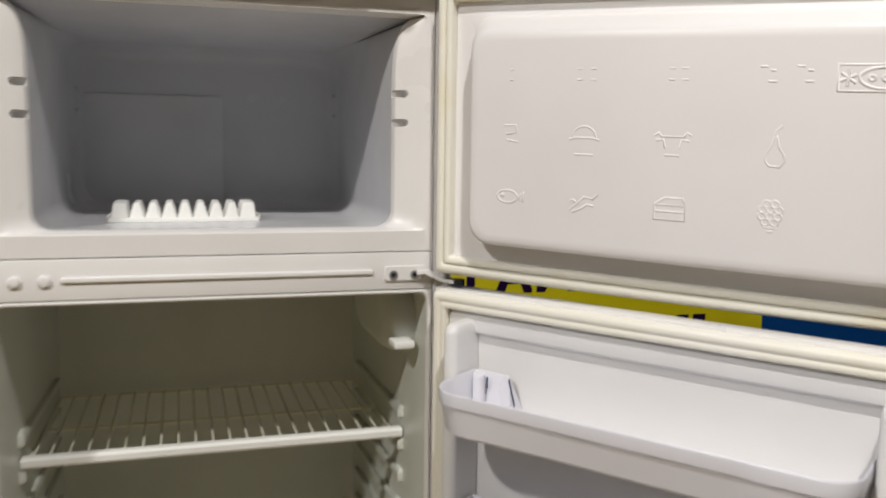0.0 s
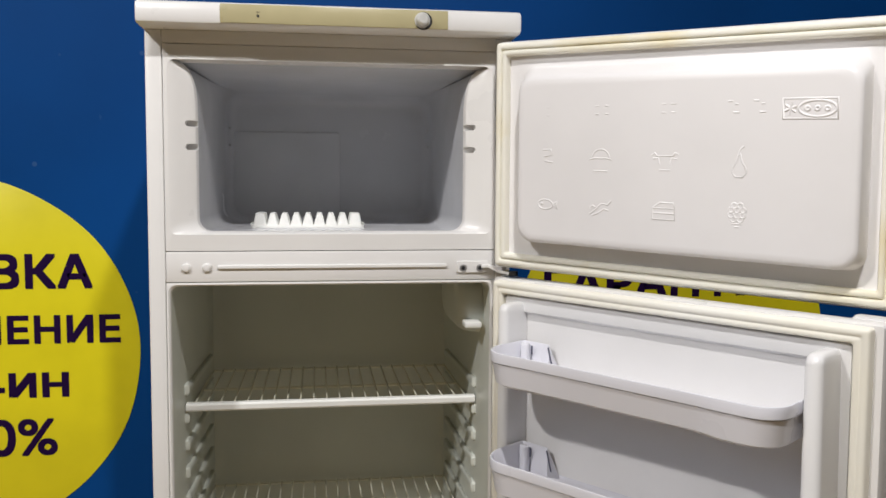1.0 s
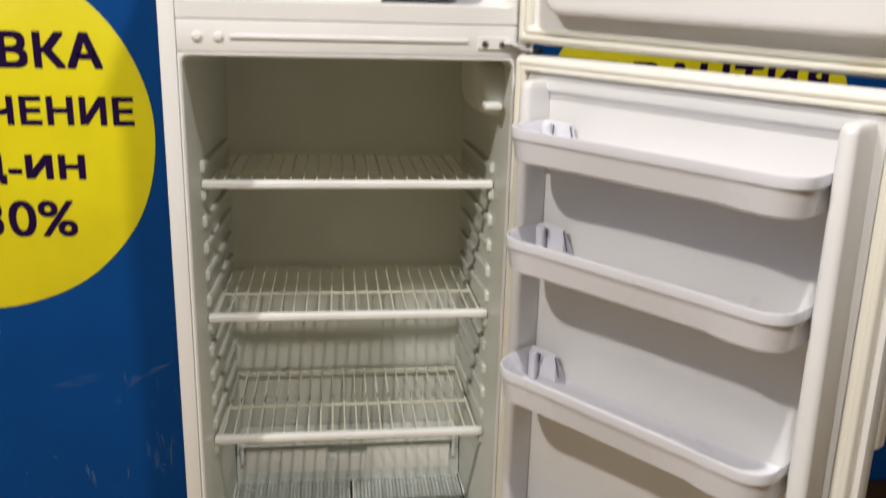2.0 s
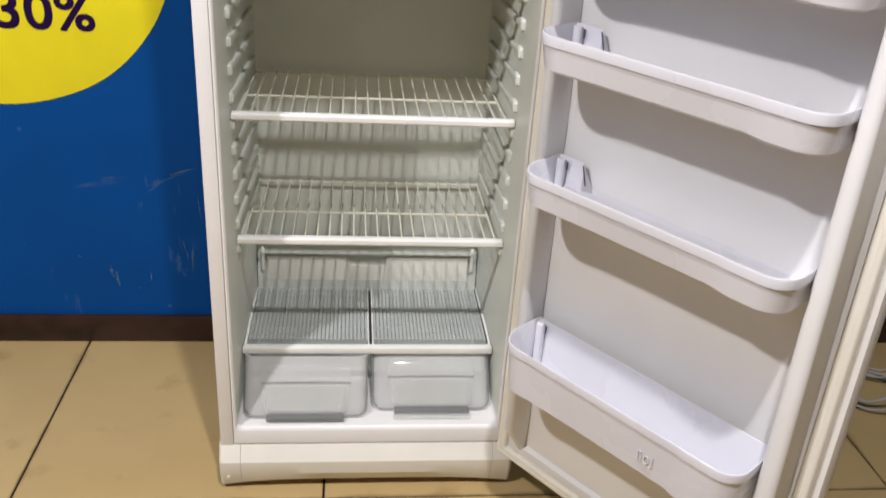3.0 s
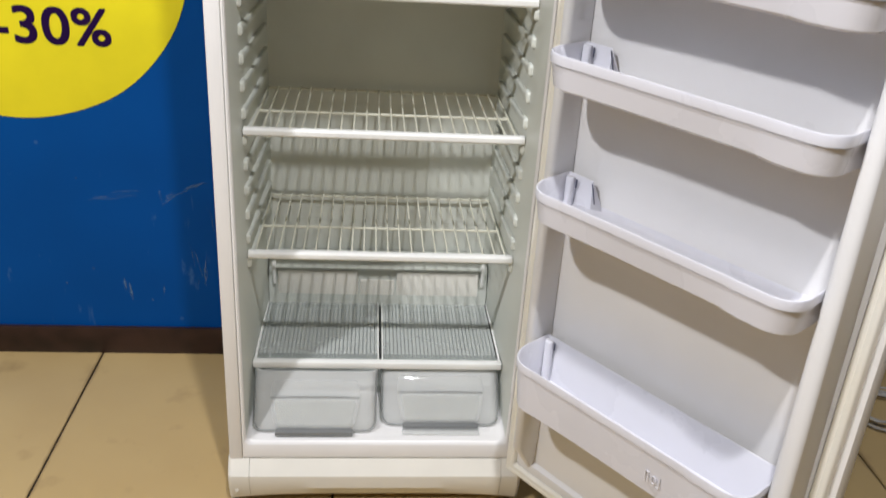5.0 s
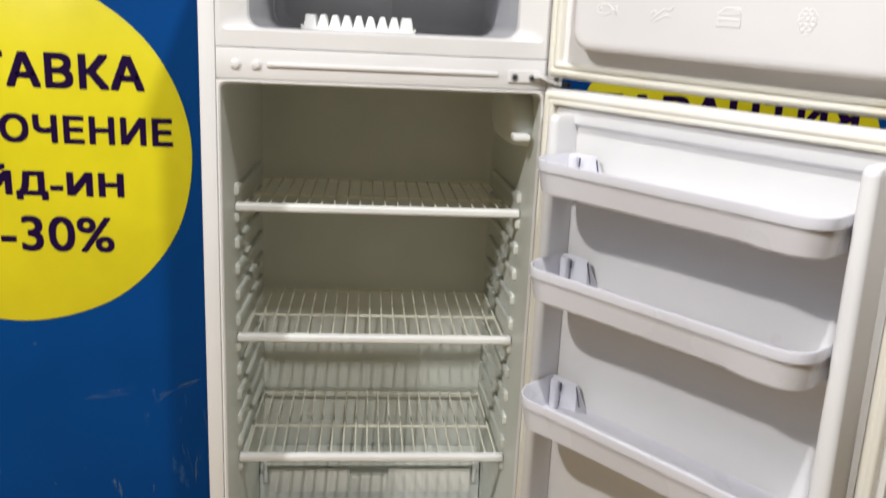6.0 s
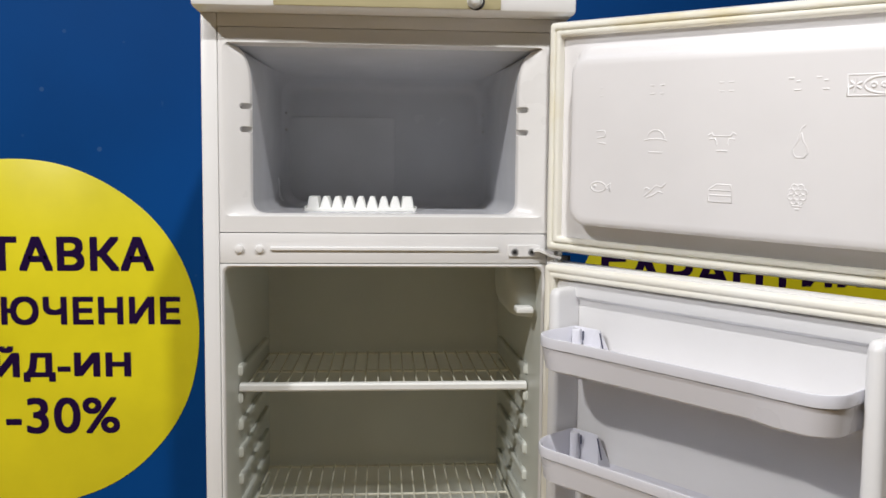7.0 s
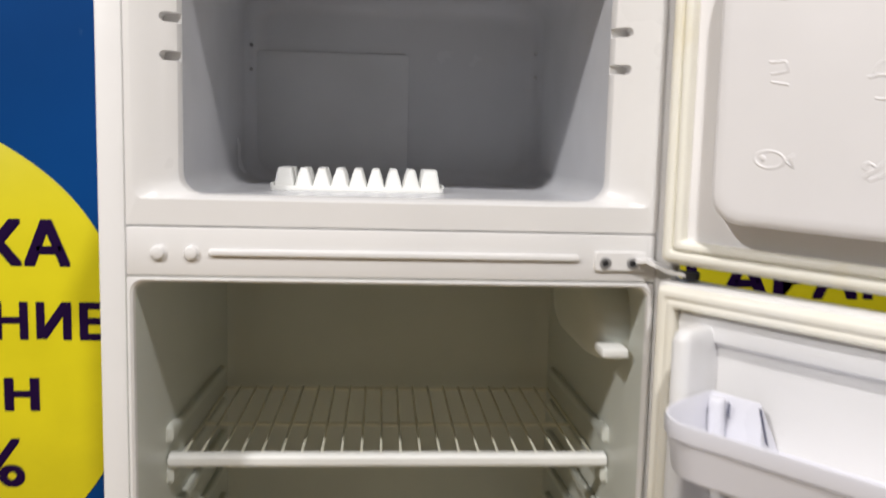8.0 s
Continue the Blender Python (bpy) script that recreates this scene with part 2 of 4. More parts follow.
def wire(name, points, r, mat, parent=None, cyclic=False, resolution=2):
    """A round wire through points, as a mesh."""
    cu = bpy.data.curves.new(name, "CURVE")
    cu.dimensions, cu.bevel_depth, cu.bevel_resolution = "3D", r, resolution
    sp = cu.splines.new("POLY")
    sp.points.add(len(points) - 1)
    for s, p in zip(sp.points, points):
        s.co = (*p, 1)
    sp.use_cyclic_u = cyclic
    tmp = bpy.data.objects.new(name, cu)
    scene.collection.objects.link(tmp)
    me = bpy.data.meshes.new_from_object(tmp.evaluated_get(bpy.context.evaluated_depsgraph_get()))
    bpy.data.objects.remove(tmp)
    bpy.data.curves.remove(cu)
    me.materials.clear()
    me.materials.append(mat)
    me.shade_smooth()
    ob = new(name, me)
    if parent:
        ob.parent = parent
    return ob


def cut(ob, cutters):
    """Takes the cutters' shapes out of ob's mesh for good."""
    for c in cutters:
        mod = ob.modifiers.new("cut", "BOOLEAN")
        mod.operation, mod.object, mod.solver = "DIFFERENCE", c, "EXACT"
        me = bpy.data.meshes.new_from_object(ob.evaluated_get(bpy.context.evaluated_depsgraph_get()))
        ob.modifiers.clear()
        me.shade_smooth()
        me.set_sharp_from_angle(angle=radians(22))
        ob.data = me
    for c in cutters:
        bpy.data.objects.remove(c)


def empty(name, x=0, y=0, z=0):
    ob = new(name)
    ob.location = (x, y, z)
    ob.empty_display_size = 0.1
    return ob


# ---- the room ----
WALL_Y, LEFT_X, RIGHT_X, REAR_Y = 0.575, -5.4, 3.2, -4.2
tagged(part("wall_north", box(LEFT_X - 0.12, RIGHT_X + 0.12, WALL_Y, WALL_Y + 0.12, 0, CEILING), BLUE, smooth=0), "glossy blue painted wall with pale scuffs low down", "wall", kind="structure")
tagged(part("wall_west", box(LEFT_X - 0.12, LEFT_X, REAR_Y, WALL_Y, 0, CEILING), PAINT_GREY, smooth=0), "plain grey painted wall", "wall", kind="structure")
tagged(part("wall_east", box(RIGHT_X, RIGHT_X + 0.12, REAR_Y, WALL_Y, 0, CEILING), PAINT_GREY, smooth=0), "plain grey painted wall", "wall", kind="structure")
tagged(part("wall_south", box(LEFT_X - 0.12, RIGHT_X + 0.12, REAR_Y - 0.12, REAR_Y, 0, CEILING), PAINT_GREY, smooth=0), "plain grey painted wall", "wall", kind="structure")
tagged(part("ceiling", box(LEFT_X - 0.12, RIGHT_X + 0.12, REAR_Y - 0.12, WALL_Y + 0.12, CEILING, CEILING + 0.1), PAINT_GREY, smooth=0), "plain grey ceiling", "ceiling", kind="structure")
random.seed(11)


def scuff(x0, z0, x1, z1, width, strands, spread):
    """A rubbed pale mark: a bundle of thin broken strands just proud of the paint."""
    bm = bmesh.new()
    for k in range(strands):
        ox, oz = random.uniform(-spread, spread) * 0.4, random.uniform(-spread, spread)
        t0 = random.uniform(0, 0.5)
        t1 = min(1, t0 + random.uniform(0.2, 0.6))
        w = width * random.uniform(0.4, 1.0)
        rows = []
        for i in range(7):
            t = t0 + (t1 - t0) * i / 6
            x = x0 + (x1 - x0) * t + ox + random.uniform(-1, 1) * width * 0.5
            z = z0 + (z1 - z0) * t + oz + 0.02 * (x1 - x0) * math.sin(t * 3) + random.uniform(-1, 1) * width * 0.5
            taper = w * (0.25 + math.sin(math.pi * i / 6)) / 2
            n = Vector((z0 - z1, x1 - x0)).normalized() * taper
            rows.append((bm.verts.new((x + n.x, WALL_Y - 0.0006 - 0.0001 * k, z + n.y)), bm.verts.new((x - n.x, WALL_Y - 0.0006 - 0.0001 * k, z - n.y))))
        for a, b in zip(rows, rows[1:]):
            bm.faces.new((a[0], b[0], b[1], a[1]))
    return bm


north = bpy.data.objects["wall_north"]
SCUFF = clear_plastic("pale_scuff", (0.9, 0.95, 1.0), (0.15, 0.27, 0.40), 0.22, 0.6)
for mark in ((-0.715, 0.434, -0.575, 0.443, 0.0022, 7, 0.006), (-0.535, 0.428, -0.490, 0.460, 0.0035, 6, 0.007), (-0.492, 0.457, -0.410, 0.489, 0.0026, 8, 0.006), (-0.533, 0.436, -0.541, 0.470, 0.0025, 3, 0.004),
             (-0.633, 0.205, -0.628, 0.145, 0.005, 7, 0.010), (-0.645, 0.230, -0.640, 0.170, 0.003, 5, 0.010), (-0.733, 0.489, -0.729, 0.484, 0.004, 2, 0.001), (-0.722, 0.250, -0.714, 0.241, 0.004, 3, 0.002),
             (-0.792, 0.204, -0.786, 0.199, 0.004, 2, 0.001), (-0.580, 0.160, -0.578, 0.150, 0.004, 3, 0.002), (-0.47, 0.33, -0.45, 0.22, 0.002, 5, 0.02), (-0.42, 0.42, -0.41, 0.34, 0.002, 4, 0.01),
             (-0.661, 0.453, -0.579, 0.458, 0.0018, 4, 0.002), (-0.547, 0.212, -0.549, 0.154, 0.0028, 3, 0.004), (-0.436, 0.290, -0.442, 0.157, 0.0034, 6, 0.010), (-0.459, 0.222, -0.457, 0.200, 0.004, 3, 0.003)):
    part("scuff_mark", scuff(*mark), SCUFF, north, "", 0)
floor = tagged(part("floor", box(LEFT_X - 0.12, RIGHT_X + 0.12, REAR_Y - 0.12, WALL_Y + 0.12, -0.08, -0.004), GROUT, smooth=0), "beige glazed floor tiles with dark narrow joints", "floor", kind="structure")
tagged(part("baseboard", box(LEFT_X, RIGHT_X, WALL_Y - 0.013, WALL_Y, 0, 0.077, 0.002), BROWN), "dark brown skirting board along the blue wall", "baseboard", kind="structure")


# ---- the refrigerator ----
fridge = tagged(empty("refrigerator"), "white two-door refrigerator standing open and empty, doors swung wide", "refrigerator")
HINGE = (0.283, -0.03)
FREEZER_ANGLE, FRIDGE_ANGLE = 134.5, 128.0

# shell
for s in (-1, 1):
    x0, x1 = sorted((0.30 * s, 0.2735 * s))
    part("side_panel", box(x0, x1, 0, 0.55, 0.03, 1.668, 0.003), WHITE_STEEL, fridge)
part("back_panel", box(-0.2735, 0.2735, 0.52, 0.55, 0.03, 1.668), WHITE_STEEL, fridge, "plain painted steel back", 0)
part("bottom_panel", box(-0.2735, 0.2735, 0.01, 0.52, 0.03, 0.10), WHITE_STEEL, fridge, "", 0)
part("top_rail", box(-0.2735, 0.2735, 0.0, 0.52, 1.6465, 1.668, 0.002), WHITE_STEEL, fridge)


def top_cap():
    prof = [(-0.050, 1.671), (-0.052, 1.676), (-0.052, 1.697), (-0.049, 1.702), (-0.040, 1.705), (0.552, 1.705), (0.552, 1.668), (-0.044, 1.668)]
    bm = loft([[(x, y, z) for y, z in prof] for x in (-0.304, 0.304)], True, True)
    side = [e for e in bm.edges if abs(e.verts[0].co.x - e.verts[1].co.x) < 1e-5 and abs(e.verts[0].co.x) > 0.3]
    bmesh.ops.bevel(bm, geom=side, offset=0.004, segments=2, affect="EDGES", profile=0.5)
    return bm


cap = part("top_cap", top_cap(), WHITE_STEEL, fridge, "white plastic worktop cap overhanging the doors")
part("control_plate", box(-0.176, 0.182, -0.0545, -0.0505, 1.6715, 1.7005, 0.001), BEIGE_PLATE, cap, "beige control strip")


def knob():
    bm = bmesh.new()
    for r0, r1, y0, y1 in ((0.0125, 0.0125, -0.054, -0.057), (0.0112, 0.0098, -0.057, -0.069), (0.0098, 0.007, -0.069, -0.0715)):
        tube((0.140, y0, 1.6845), (0.140, y1, 1.6845), r0, 28, bm, r1)
    g = box(0.1388, 0.1412, -0.0722, -0.0705, 1.6845, 1.694)
    me = bpy.data.meshes.new("tmp")
    g.to_mesh(me)
    bm.from_mesh(me)
    g.free()
    return bm


part("knob", knob(), SILVER, cap, "round chrome thermostat knob")
part("knob_ring", tube((0.142, -0.0542, 1.6835), (0.142, -0.0552, 1.6835), 0.0142, 28), DARK, cap, "dark ring round the knob")
part("indicator_light", tube((-0.118, -0.054, 1.683), (-0.118, -0.0556, 1.683), 0.0022, 12), DARK, cap, "small dark indicator lamp")
part("indicator_mark", box(-0.1205, -0.1155, -0.0548, -0.0543, 1.6885, 1.6895), DARK, cap, "short dark printed bar")

# freezer compartment
def flared(u, z0, z1, r, flare, rise, y, n=6):
    """A loop like round_rect's, whose upper corners sweep outwards by flare over the height rise."""
    pts = round_rect(-u, u, z0, z1, r, n)
    for k in range(n + 1):
        t = k / n
        x, z = u + flare * t ** 2.2, z1 - rise + rise * math.sin(math.pi / 2 * t)
        pts[k] = (x, z)
        pts[2 * n + 1 - k] = (-x, z)
    return [(p, y, v) for p, v in pts]


fz = part("freezer_frame", loft(xz_loops([
    (-0.2725, 0.2725, 1.3120, 1.6455, 0.001, 0.07), (-0.2725, 0.2725, 1.3120, 1.6455, 0.001, 0.001), (-0.2660, 0.2660, 1.3387, 1.6215, 0.012, 0.0), (-0.2640, 0.2640, 1.3390, 1.6215, 0.012, 0.0006)]) + [
    flared(0.2570, 1.3395, 1.6212, 0.020, 0.005, 0.022, 0.0030), flared(0.2490, 1.3402, 1.6210, 0.022, 0.011, 0.040, 0.0075), flared(0.2400, 1.3410, 1.6208, 0.022, 0.019, 0.058, 0.0125), flared(0.2300, 1.3418, 1.6206, 0.022, 0.028, 0.072, 0.0175),
    flared(0.2250, 1.3424, 1.6204, 0.022, 0.032, 0.078, 0.0220), flared(0.2228, 1.3427, 1.6202, 0.022, 0.034, 0.080, 0.0280), flared(0.2224, 1.3427, 1.6200, 0.022, 0.034, 0.080, 0.034)], ring=True), WHITE_STEEL, fridge, "white moulded frame round the freezer opening", 50)
part("freezer_chamber", loft(xz_loops([(-0.2725, 0.2725, 1.3120, 1.6455, 0.001, 0.0705)]) + [
    flared(0.2226, 1.3425, 1.6202, 0.022, 0.034, 0.080, 0.0345), flared(0.2222, 1.3425, 1.6200, 0.022, 0.033, 0.079, 0.0705), flared(0.2212, 1.3425, 1.6185, 0.022, 0.024, 0.072, 0.13), flared(0.2195, 1.3425, 1.6165, 0.022, 0.013, 0.060, 0.20), flared(0.2175, 1.3425, 1.6140, 0.022, 0.003, 0.042, 0.28)] + xz_loops([
    (-0.215, 0.215, 1.3425, 1.608, 0.034, 0.380), (-0.210, 0.210, 1.3465, 1.603, 0.034, 0.402), (-0.195, 0.195, 1.358, 1.590, 0.030, 0.412), (-0.185, 0.185, 1.368, 1.580, 0.022, 0.412)]), False, True), GREY_LINER, fridge, "pale grey freezer chamber", 75)
slots = []
for s in (-1, 1):
    for z in (1.520, 1.482):
        slots.append(part("slot", loft([[(u, y, v) for u, v in round_rect(*sorted((s * 0.2195, s * 0.2405)), z - 0.0050, z + 0.0050, 0.0048, 4)] for y in (-0.002, 0.033)], True, True), DARK))
cut(fz, slots)
PLATE = material("pale_plate_plastic", (0.70, 0.71, 0.735), 0.4, vary=0.03)
part("freezer_back_plate", loft(xz_loops([(-0.206, 0.020, 1.350, 1.531, 0.006, 0.413), (-0.206, 0.020, 1.350, 1.531, 0.006, 0.4095), (-0.203, 0.017, 1.353, 1.528, 0.005, 0.4082)]), False, True), PLATE, fridge, "shallow raised plate on the back wall")
for x in (-0.207, 0.207):
    for z in (1.538, 1.503):
        part("bracket_hole", tube((x, 0.3985, z), (x, 0.407, z), 0.0027, 12), HINGE_METAL, fridge, "small grey bracket hole")

# crossbar between the compartments
bar = part("crossbar", box(-0.2725, 0.2725, 0.0, 0.40, 1.2605, 1.3105, 0.0015), WHITE_STEEL, fridge, "white strip between freezer and fridge")
part("raised_rib", loft([[(u, y, v) for u, v in round_rect(-0.191 + i, 0.191 - i, 1.2815 + i, 1.2885 - i, 0.0034 - i / 2, 4)] for y, i in ((0.001, 0), (-0.0028, 0.0004), (-0.004, 0.0016))], False, True), WHITE_STEEL, bar)
for x in (-0.241, -0.208):
    bm = bmesh.new()
    for r0, r1, y0, y1 in ((0.0085, 0.0085, 0.001, -0.0015), (0.0074, 0.0058, -0.0015, -0.0045), (0.0058, 0.0025, -0.0045, -0.0055)):
        tube((x, y0, 1.2845), (x, y1, 1.2845), r0, 24, bm, r1)
    part("screw_plug", bm, WHITE_STEEL, bar, "round white plug")
hinge = part("hinge_plate", loft([[(u, y, v) for u, v in round_rect(0.207 + i, 0.262 - i, 1.2725 + i, 1.2925 - i, 0.003, 3)] for y, i in ((0.001, 0), (-0.003, 0), (-0.0038, 0.0008))], False, True), WHITE_STEEL, fridge, "white steel hinge plate with two screws")
for x in (0.218, 0.247):
    bm = tube((x, -0.0035, 1.2805), (x, -0.0046, 1.2805), 0.0062, 20)
    part("hinge_screw", bm, HINGE_METAL, hinge, "dull grey recessed screw")
    part("screw_socket", tube((x, -0.0044, 1.2805), (x, -0.0050, 1.2805), 0.0036, 6), DARK, hinge)


def hinge_arm():
    path = [(0.250, -0.004), (0.262, -0.007), (0.272, -0.016), (0.280, -0.026), (0.290, -0.040), (0.297, -0.044)]
    tops = [1.2855, 1.2865, 1.2825, 1.2785, 1.2775, 1.2770]
    bm = bmesh.new()
    rows = []
    for k, ((x, y), z) in enumerate(zip(path, tops)):
        dx, dy = (path[min(k + 1, 5)][0] - path[max(k - 1, 0)][0], path[min(k + 1, 5)][1] - path[max(k - 1, 0)][1])
        n = Vector((-dy, dx)).normalized() * 0.008
        rows.append([bm.verts.new(p) for p in ((x + n.x, y + n.y, z), (x - n.x, y - n.y, z), (x - n.x, y - n.y, z - 0.004), (x + n.x, y + n.y, z - 0.004))])
    for a, b in zip(rows, rows[1:]):
        for k in range(4):
            bm.faces.new((a[k], a[(k + 1) % 4], b[(k + 1) % 4], b[k]))
    bm.faces.new(rows[0])
    bm.faces.new(rows[-1])
    return bm


part("hinge_arm", hinge_arm(), WHITE_STEEL, hinge, "bent white-painted hinge arm")
part("hinge_bush", tube((0.2955, -0.044, 1.2705), (0.2955, -0.044, 1.2785), 0.0085, 16), DARK, hinge, "black plastic bush")
part("hinge_pin", tube((*HINGE, 1.262), (*HINGE, 1.295), 0.004, 12), HINGE_METAL, hinge)

# fridge compartment
RAILS = [0.5155 + 0.0505 * k for k in range(12)]
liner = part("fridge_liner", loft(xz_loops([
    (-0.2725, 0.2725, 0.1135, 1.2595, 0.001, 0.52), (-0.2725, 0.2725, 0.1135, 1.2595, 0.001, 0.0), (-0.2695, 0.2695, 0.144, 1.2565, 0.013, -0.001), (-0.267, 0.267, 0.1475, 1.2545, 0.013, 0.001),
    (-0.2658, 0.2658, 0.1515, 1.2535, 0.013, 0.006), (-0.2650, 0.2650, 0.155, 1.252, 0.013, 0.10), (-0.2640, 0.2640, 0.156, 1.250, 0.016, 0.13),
    (-0.257, 0.257, 0.158, 1.246, 0.03, 0.435), (-0.252, 0.252, 0.164, 1.240, 0.03, 0.450), (-0.235, 0.235, 0.18, 1.225, 0.03, 0.455), (-0.225, 0.225, 0.19, 1.215, 0.022, 0.455)]), True, True), SHADED_LINER, fridge, "white moulded fridge compartment with shelf rails, shade put into its inner walls")

# lit front lip and floor get the lighter white, inner walls the shaded one
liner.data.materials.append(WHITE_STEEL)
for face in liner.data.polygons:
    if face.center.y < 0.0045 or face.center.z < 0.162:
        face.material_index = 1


def rail(s, z):
    """A moulded shelf runner on a side wall with a thicker rounded front end."""
    def section(y, reach, h):
        x0, x1 = sorted((s * 0.268, s * (0.2645 - reach)))
        return [(u, y, v) for u, v in round_rect(x0, x1, z - 0.010 - h, z - 0.010 + h, h * 0.55, 3)]
    return loft([section(0.118, 0.002, 0.008), section(0.122, 0.0075, 0.0105), section(0.146, 0.0085, 0.0105), section(0.150, 0.008, 0.0065), section(0.425, 0.0155, 0.0060), section(0.430, 0.012, 0.004)], True, True)


for s in (-1, 1):
    for z in RAILS:
        part("shelf_rail", rail(s, z - 0.008), SHADED_LINER, liner)
part("compressor_step", loft([[(x, y, z) for y, z in ((0.45, 0.372), (0.392, 0.366), (0.384, 0.358), (0.375, 0.290), (0.372, 0.16), (0.46, 0.16))] for x in (-0.256, 0.256)], True, True), SHADED_LINER, liner, "moulded step over the compressor", 50)
for x0, x1, z0, z1 in ((-0.235, -0.049, 0.262, 0.352), (-0.044, 0.036, 0.262, 0.330), (0.041, 0.235, 0.262, 0.352)):
    part("step_plate", loft([[(x, y, z) for x, z in round_rect(x0 + i, x1 - i, z0 + i, z1 - i, 0.004, 3)] for y, i in ((0.3795, 0), (0.3762, 0), (0.3752, 0.0015))], False, True), PLINTH, liner, "shallow moulded plate")
part("step_rib", loft([[(x, y, z) for y, z in round_rect(0.370, 0.384, 0.3585, 0.3645, 0.0025, 3)] for x in (-0.240, 0.240)], True, True), SHADED_LINER, liner)
for x in (-0.243, 0.243):
    part("step_post", loft([[(x + r * math.cos(t), 0.372 + r * math.sin(t), z) for t in (math.tau * k / 12 for k in range(12))] for z, r in ((0.318, 0.003), (0.320, 0.0042), (0.372, 0.0046), (0.376, 0.0035), (0.378, 0.0015))], True, True), SHELF_WHITE, liner, "rounded white peg")

# interior lamp housing on the right wall
part("lamp_housing", loft([[(x, y, z) for y, z in round_rect(0.055 + i, 0.305 - i, 1.152 + j, 1.2515, 0.05, 7)] for x, i, j in ((0.2655, 0, 0), (0.240, 0.003, 0.003), (0.229, 0.010, 0.008), (0.222, 0.026, 0.022), (0.220, 0.05, 0.04))], True, True), SHADED_LINER, liner, "rounded translucent-white lamp housing", 50)
part("lamp_switch", box(0.228, 0.258, 0.030, 0.066, 1.1705, 1.1815, 0.003), SHELF_WHITE, liner, "white door switch button")


# plinth
def plinth(x0, x1):
    bm = bmesh.new()
    rows = []
    n = 24
    for k in range(n + 1):
        x = x0 + (x1 - x0) * k / n
        u = x / 0.303
        arch = 0.012 * (1 - abs(u) ** 4)
        edge = 0.007 * max(0.0, (abs(u) - 0.975) / 0.025) ** 2
        prof = [(0.02, 0.1105), (0.0 + edge, 0.1095), (-0.015 + edge, 0.083), (-0.018 + edge, 0.078), (-0.0180 + edge, 0.071), (-0.0155 + edge, 0.046), (-0.005 + edge, 0.011 + arch), (0.02, 0.011 + arch)]
        rows.append([bm.verts.new((x, y, z)) for y, z in prof])
    for a, b in zip(rows, rows[1:]):
        for k in range(8):
            bm.faces.new((a[k], a[(k + 1) % 8], b[(k + 1) % 8], b[k]))
    bm.faces.new(rows[0])
    bm.faces.new(rows[-1])
    return bm


part("plinth", plinth(-0.2595, 0.2595), PLINTH, fridge, "white kick plate with an arched lower edge", 18)
part("plinth_end", plinth(-0.303, -0.2602), PLINTH, fridge, "", 18)
part("plinth_end", plinth(0.2602, 0.303), PLINTH, fridge, "", 18)
part("plinth_plug", tube((-0.286, -0.0150, 0.040), (-0.286, -0.0172, 0.040), 0.0035, 12), PLINTH, fridge, "small round plug in the kick plate")
for x in (-0.26, 0.26):
    for y in (0.05, 0.48):
        part("foot", tube((x, y, 0.0), (x, y, 0.032), 0.018, 16), DARK, fridge)


# ---- doors, in hinge coordinates: a runs from the hinge to the free edge, b from the outer skin inwards ----
def ab_loop(a0, a1, z0, z1, r, b):
    return [(-u, b, v) for u, v in round_rect(a0, a1, z0, z1, r)]


def ab_loft(spec, **kw):
    return loft([ab_loop(*row) for row in spec], **kw)


def door(name, angle, z0, z1, label, seal, groove, inset=0.0, a1=0.602):
    ob = part(name, ab_loft([(-0.010, a1, z0 + 0.002, z1 - 0.002, 0.004, 0.011), (-0.012, a1 + 0.002, z0, z1, 0.006, 0.006), (-0.012, a1 + 0.002, z0, z1, 0.006, -0.018),
                             (-0.008, a1 - 0.002, z0 + 0.003, z1 - 0.003, 0.008, -0.025), (0.004, a1 - 0.01, z0 + 0.01, z1 - 0.01, 0.01, -0.027)], cap_first=True, cap_last=True), WHITE_STEEL, fridge, label)
    ob.location = (*HINGE, 0)
    ob.rotation_euler = (0, 0, radians(angle))
    # gasket: a soft ring, grooved between its ridges
    def ring(i, b):
        return (-0.004 + i, a1 - 0.004 - inset - i, z0 + 0.004 + i, z1 - 0.004 - i, 0.004, b)
    part("gasket", ab_loft([ring(0, 0.010), ring(0.0005, 0.021), ring(0.002, 0.0245), ring(0.0040, 0.0258), ring(0.0088, 0.0262), ring(0.0104, 0.0250), ring(0.0112, 0.0250 - groove), ring(0.0124, 0.0250 - groove), ring(0.0132, 0.0248), ring(0.0146, 0.0258), ring(0.0190, 0.0254), ring(0.0206, 0.0240), ring(0.0214, 0.0190), ring(0.0216, 0.010)]), seal, ob, "cream rubber seal, yellowed towards the free edge", 60)
    return ob


fd = door("freezer_door", FREEZER_ANGLE, 1.281, 1.653, "white freezer door swung wide open", GASKET, 0.0035)
inner = part("inner_panel", ab_loft([(0.017, 0.576, 1.302, 1.629, 0.006, 0.012), (0.024, 0.571, 1.307, 1.625, 0.010, 0.012), (0.034, 0.566, 1.314, 1.618, 0.016, 0.013), (0.044, 0.562, 1.329, 1.610, 0.022, 0.013), (0.045, 0.561, 1.3300, 1.607, 0.024, 0.016),
                                     (0.055, 0.559, 1.3315, 1.592, 0.026, 0.045), (0.057, 0.557, 1.3330, 1.588, 0.026, 0.0495), (0.061, 0.552, 1.337, 1.583, 0.026, 0.0515), (0.069, 0.544, 1.345, 1.575, 0.020, 0.0515)], cap_last=True), DOOR_LINER, fd, "smooth white raised inner panel with embossed signs", 50)


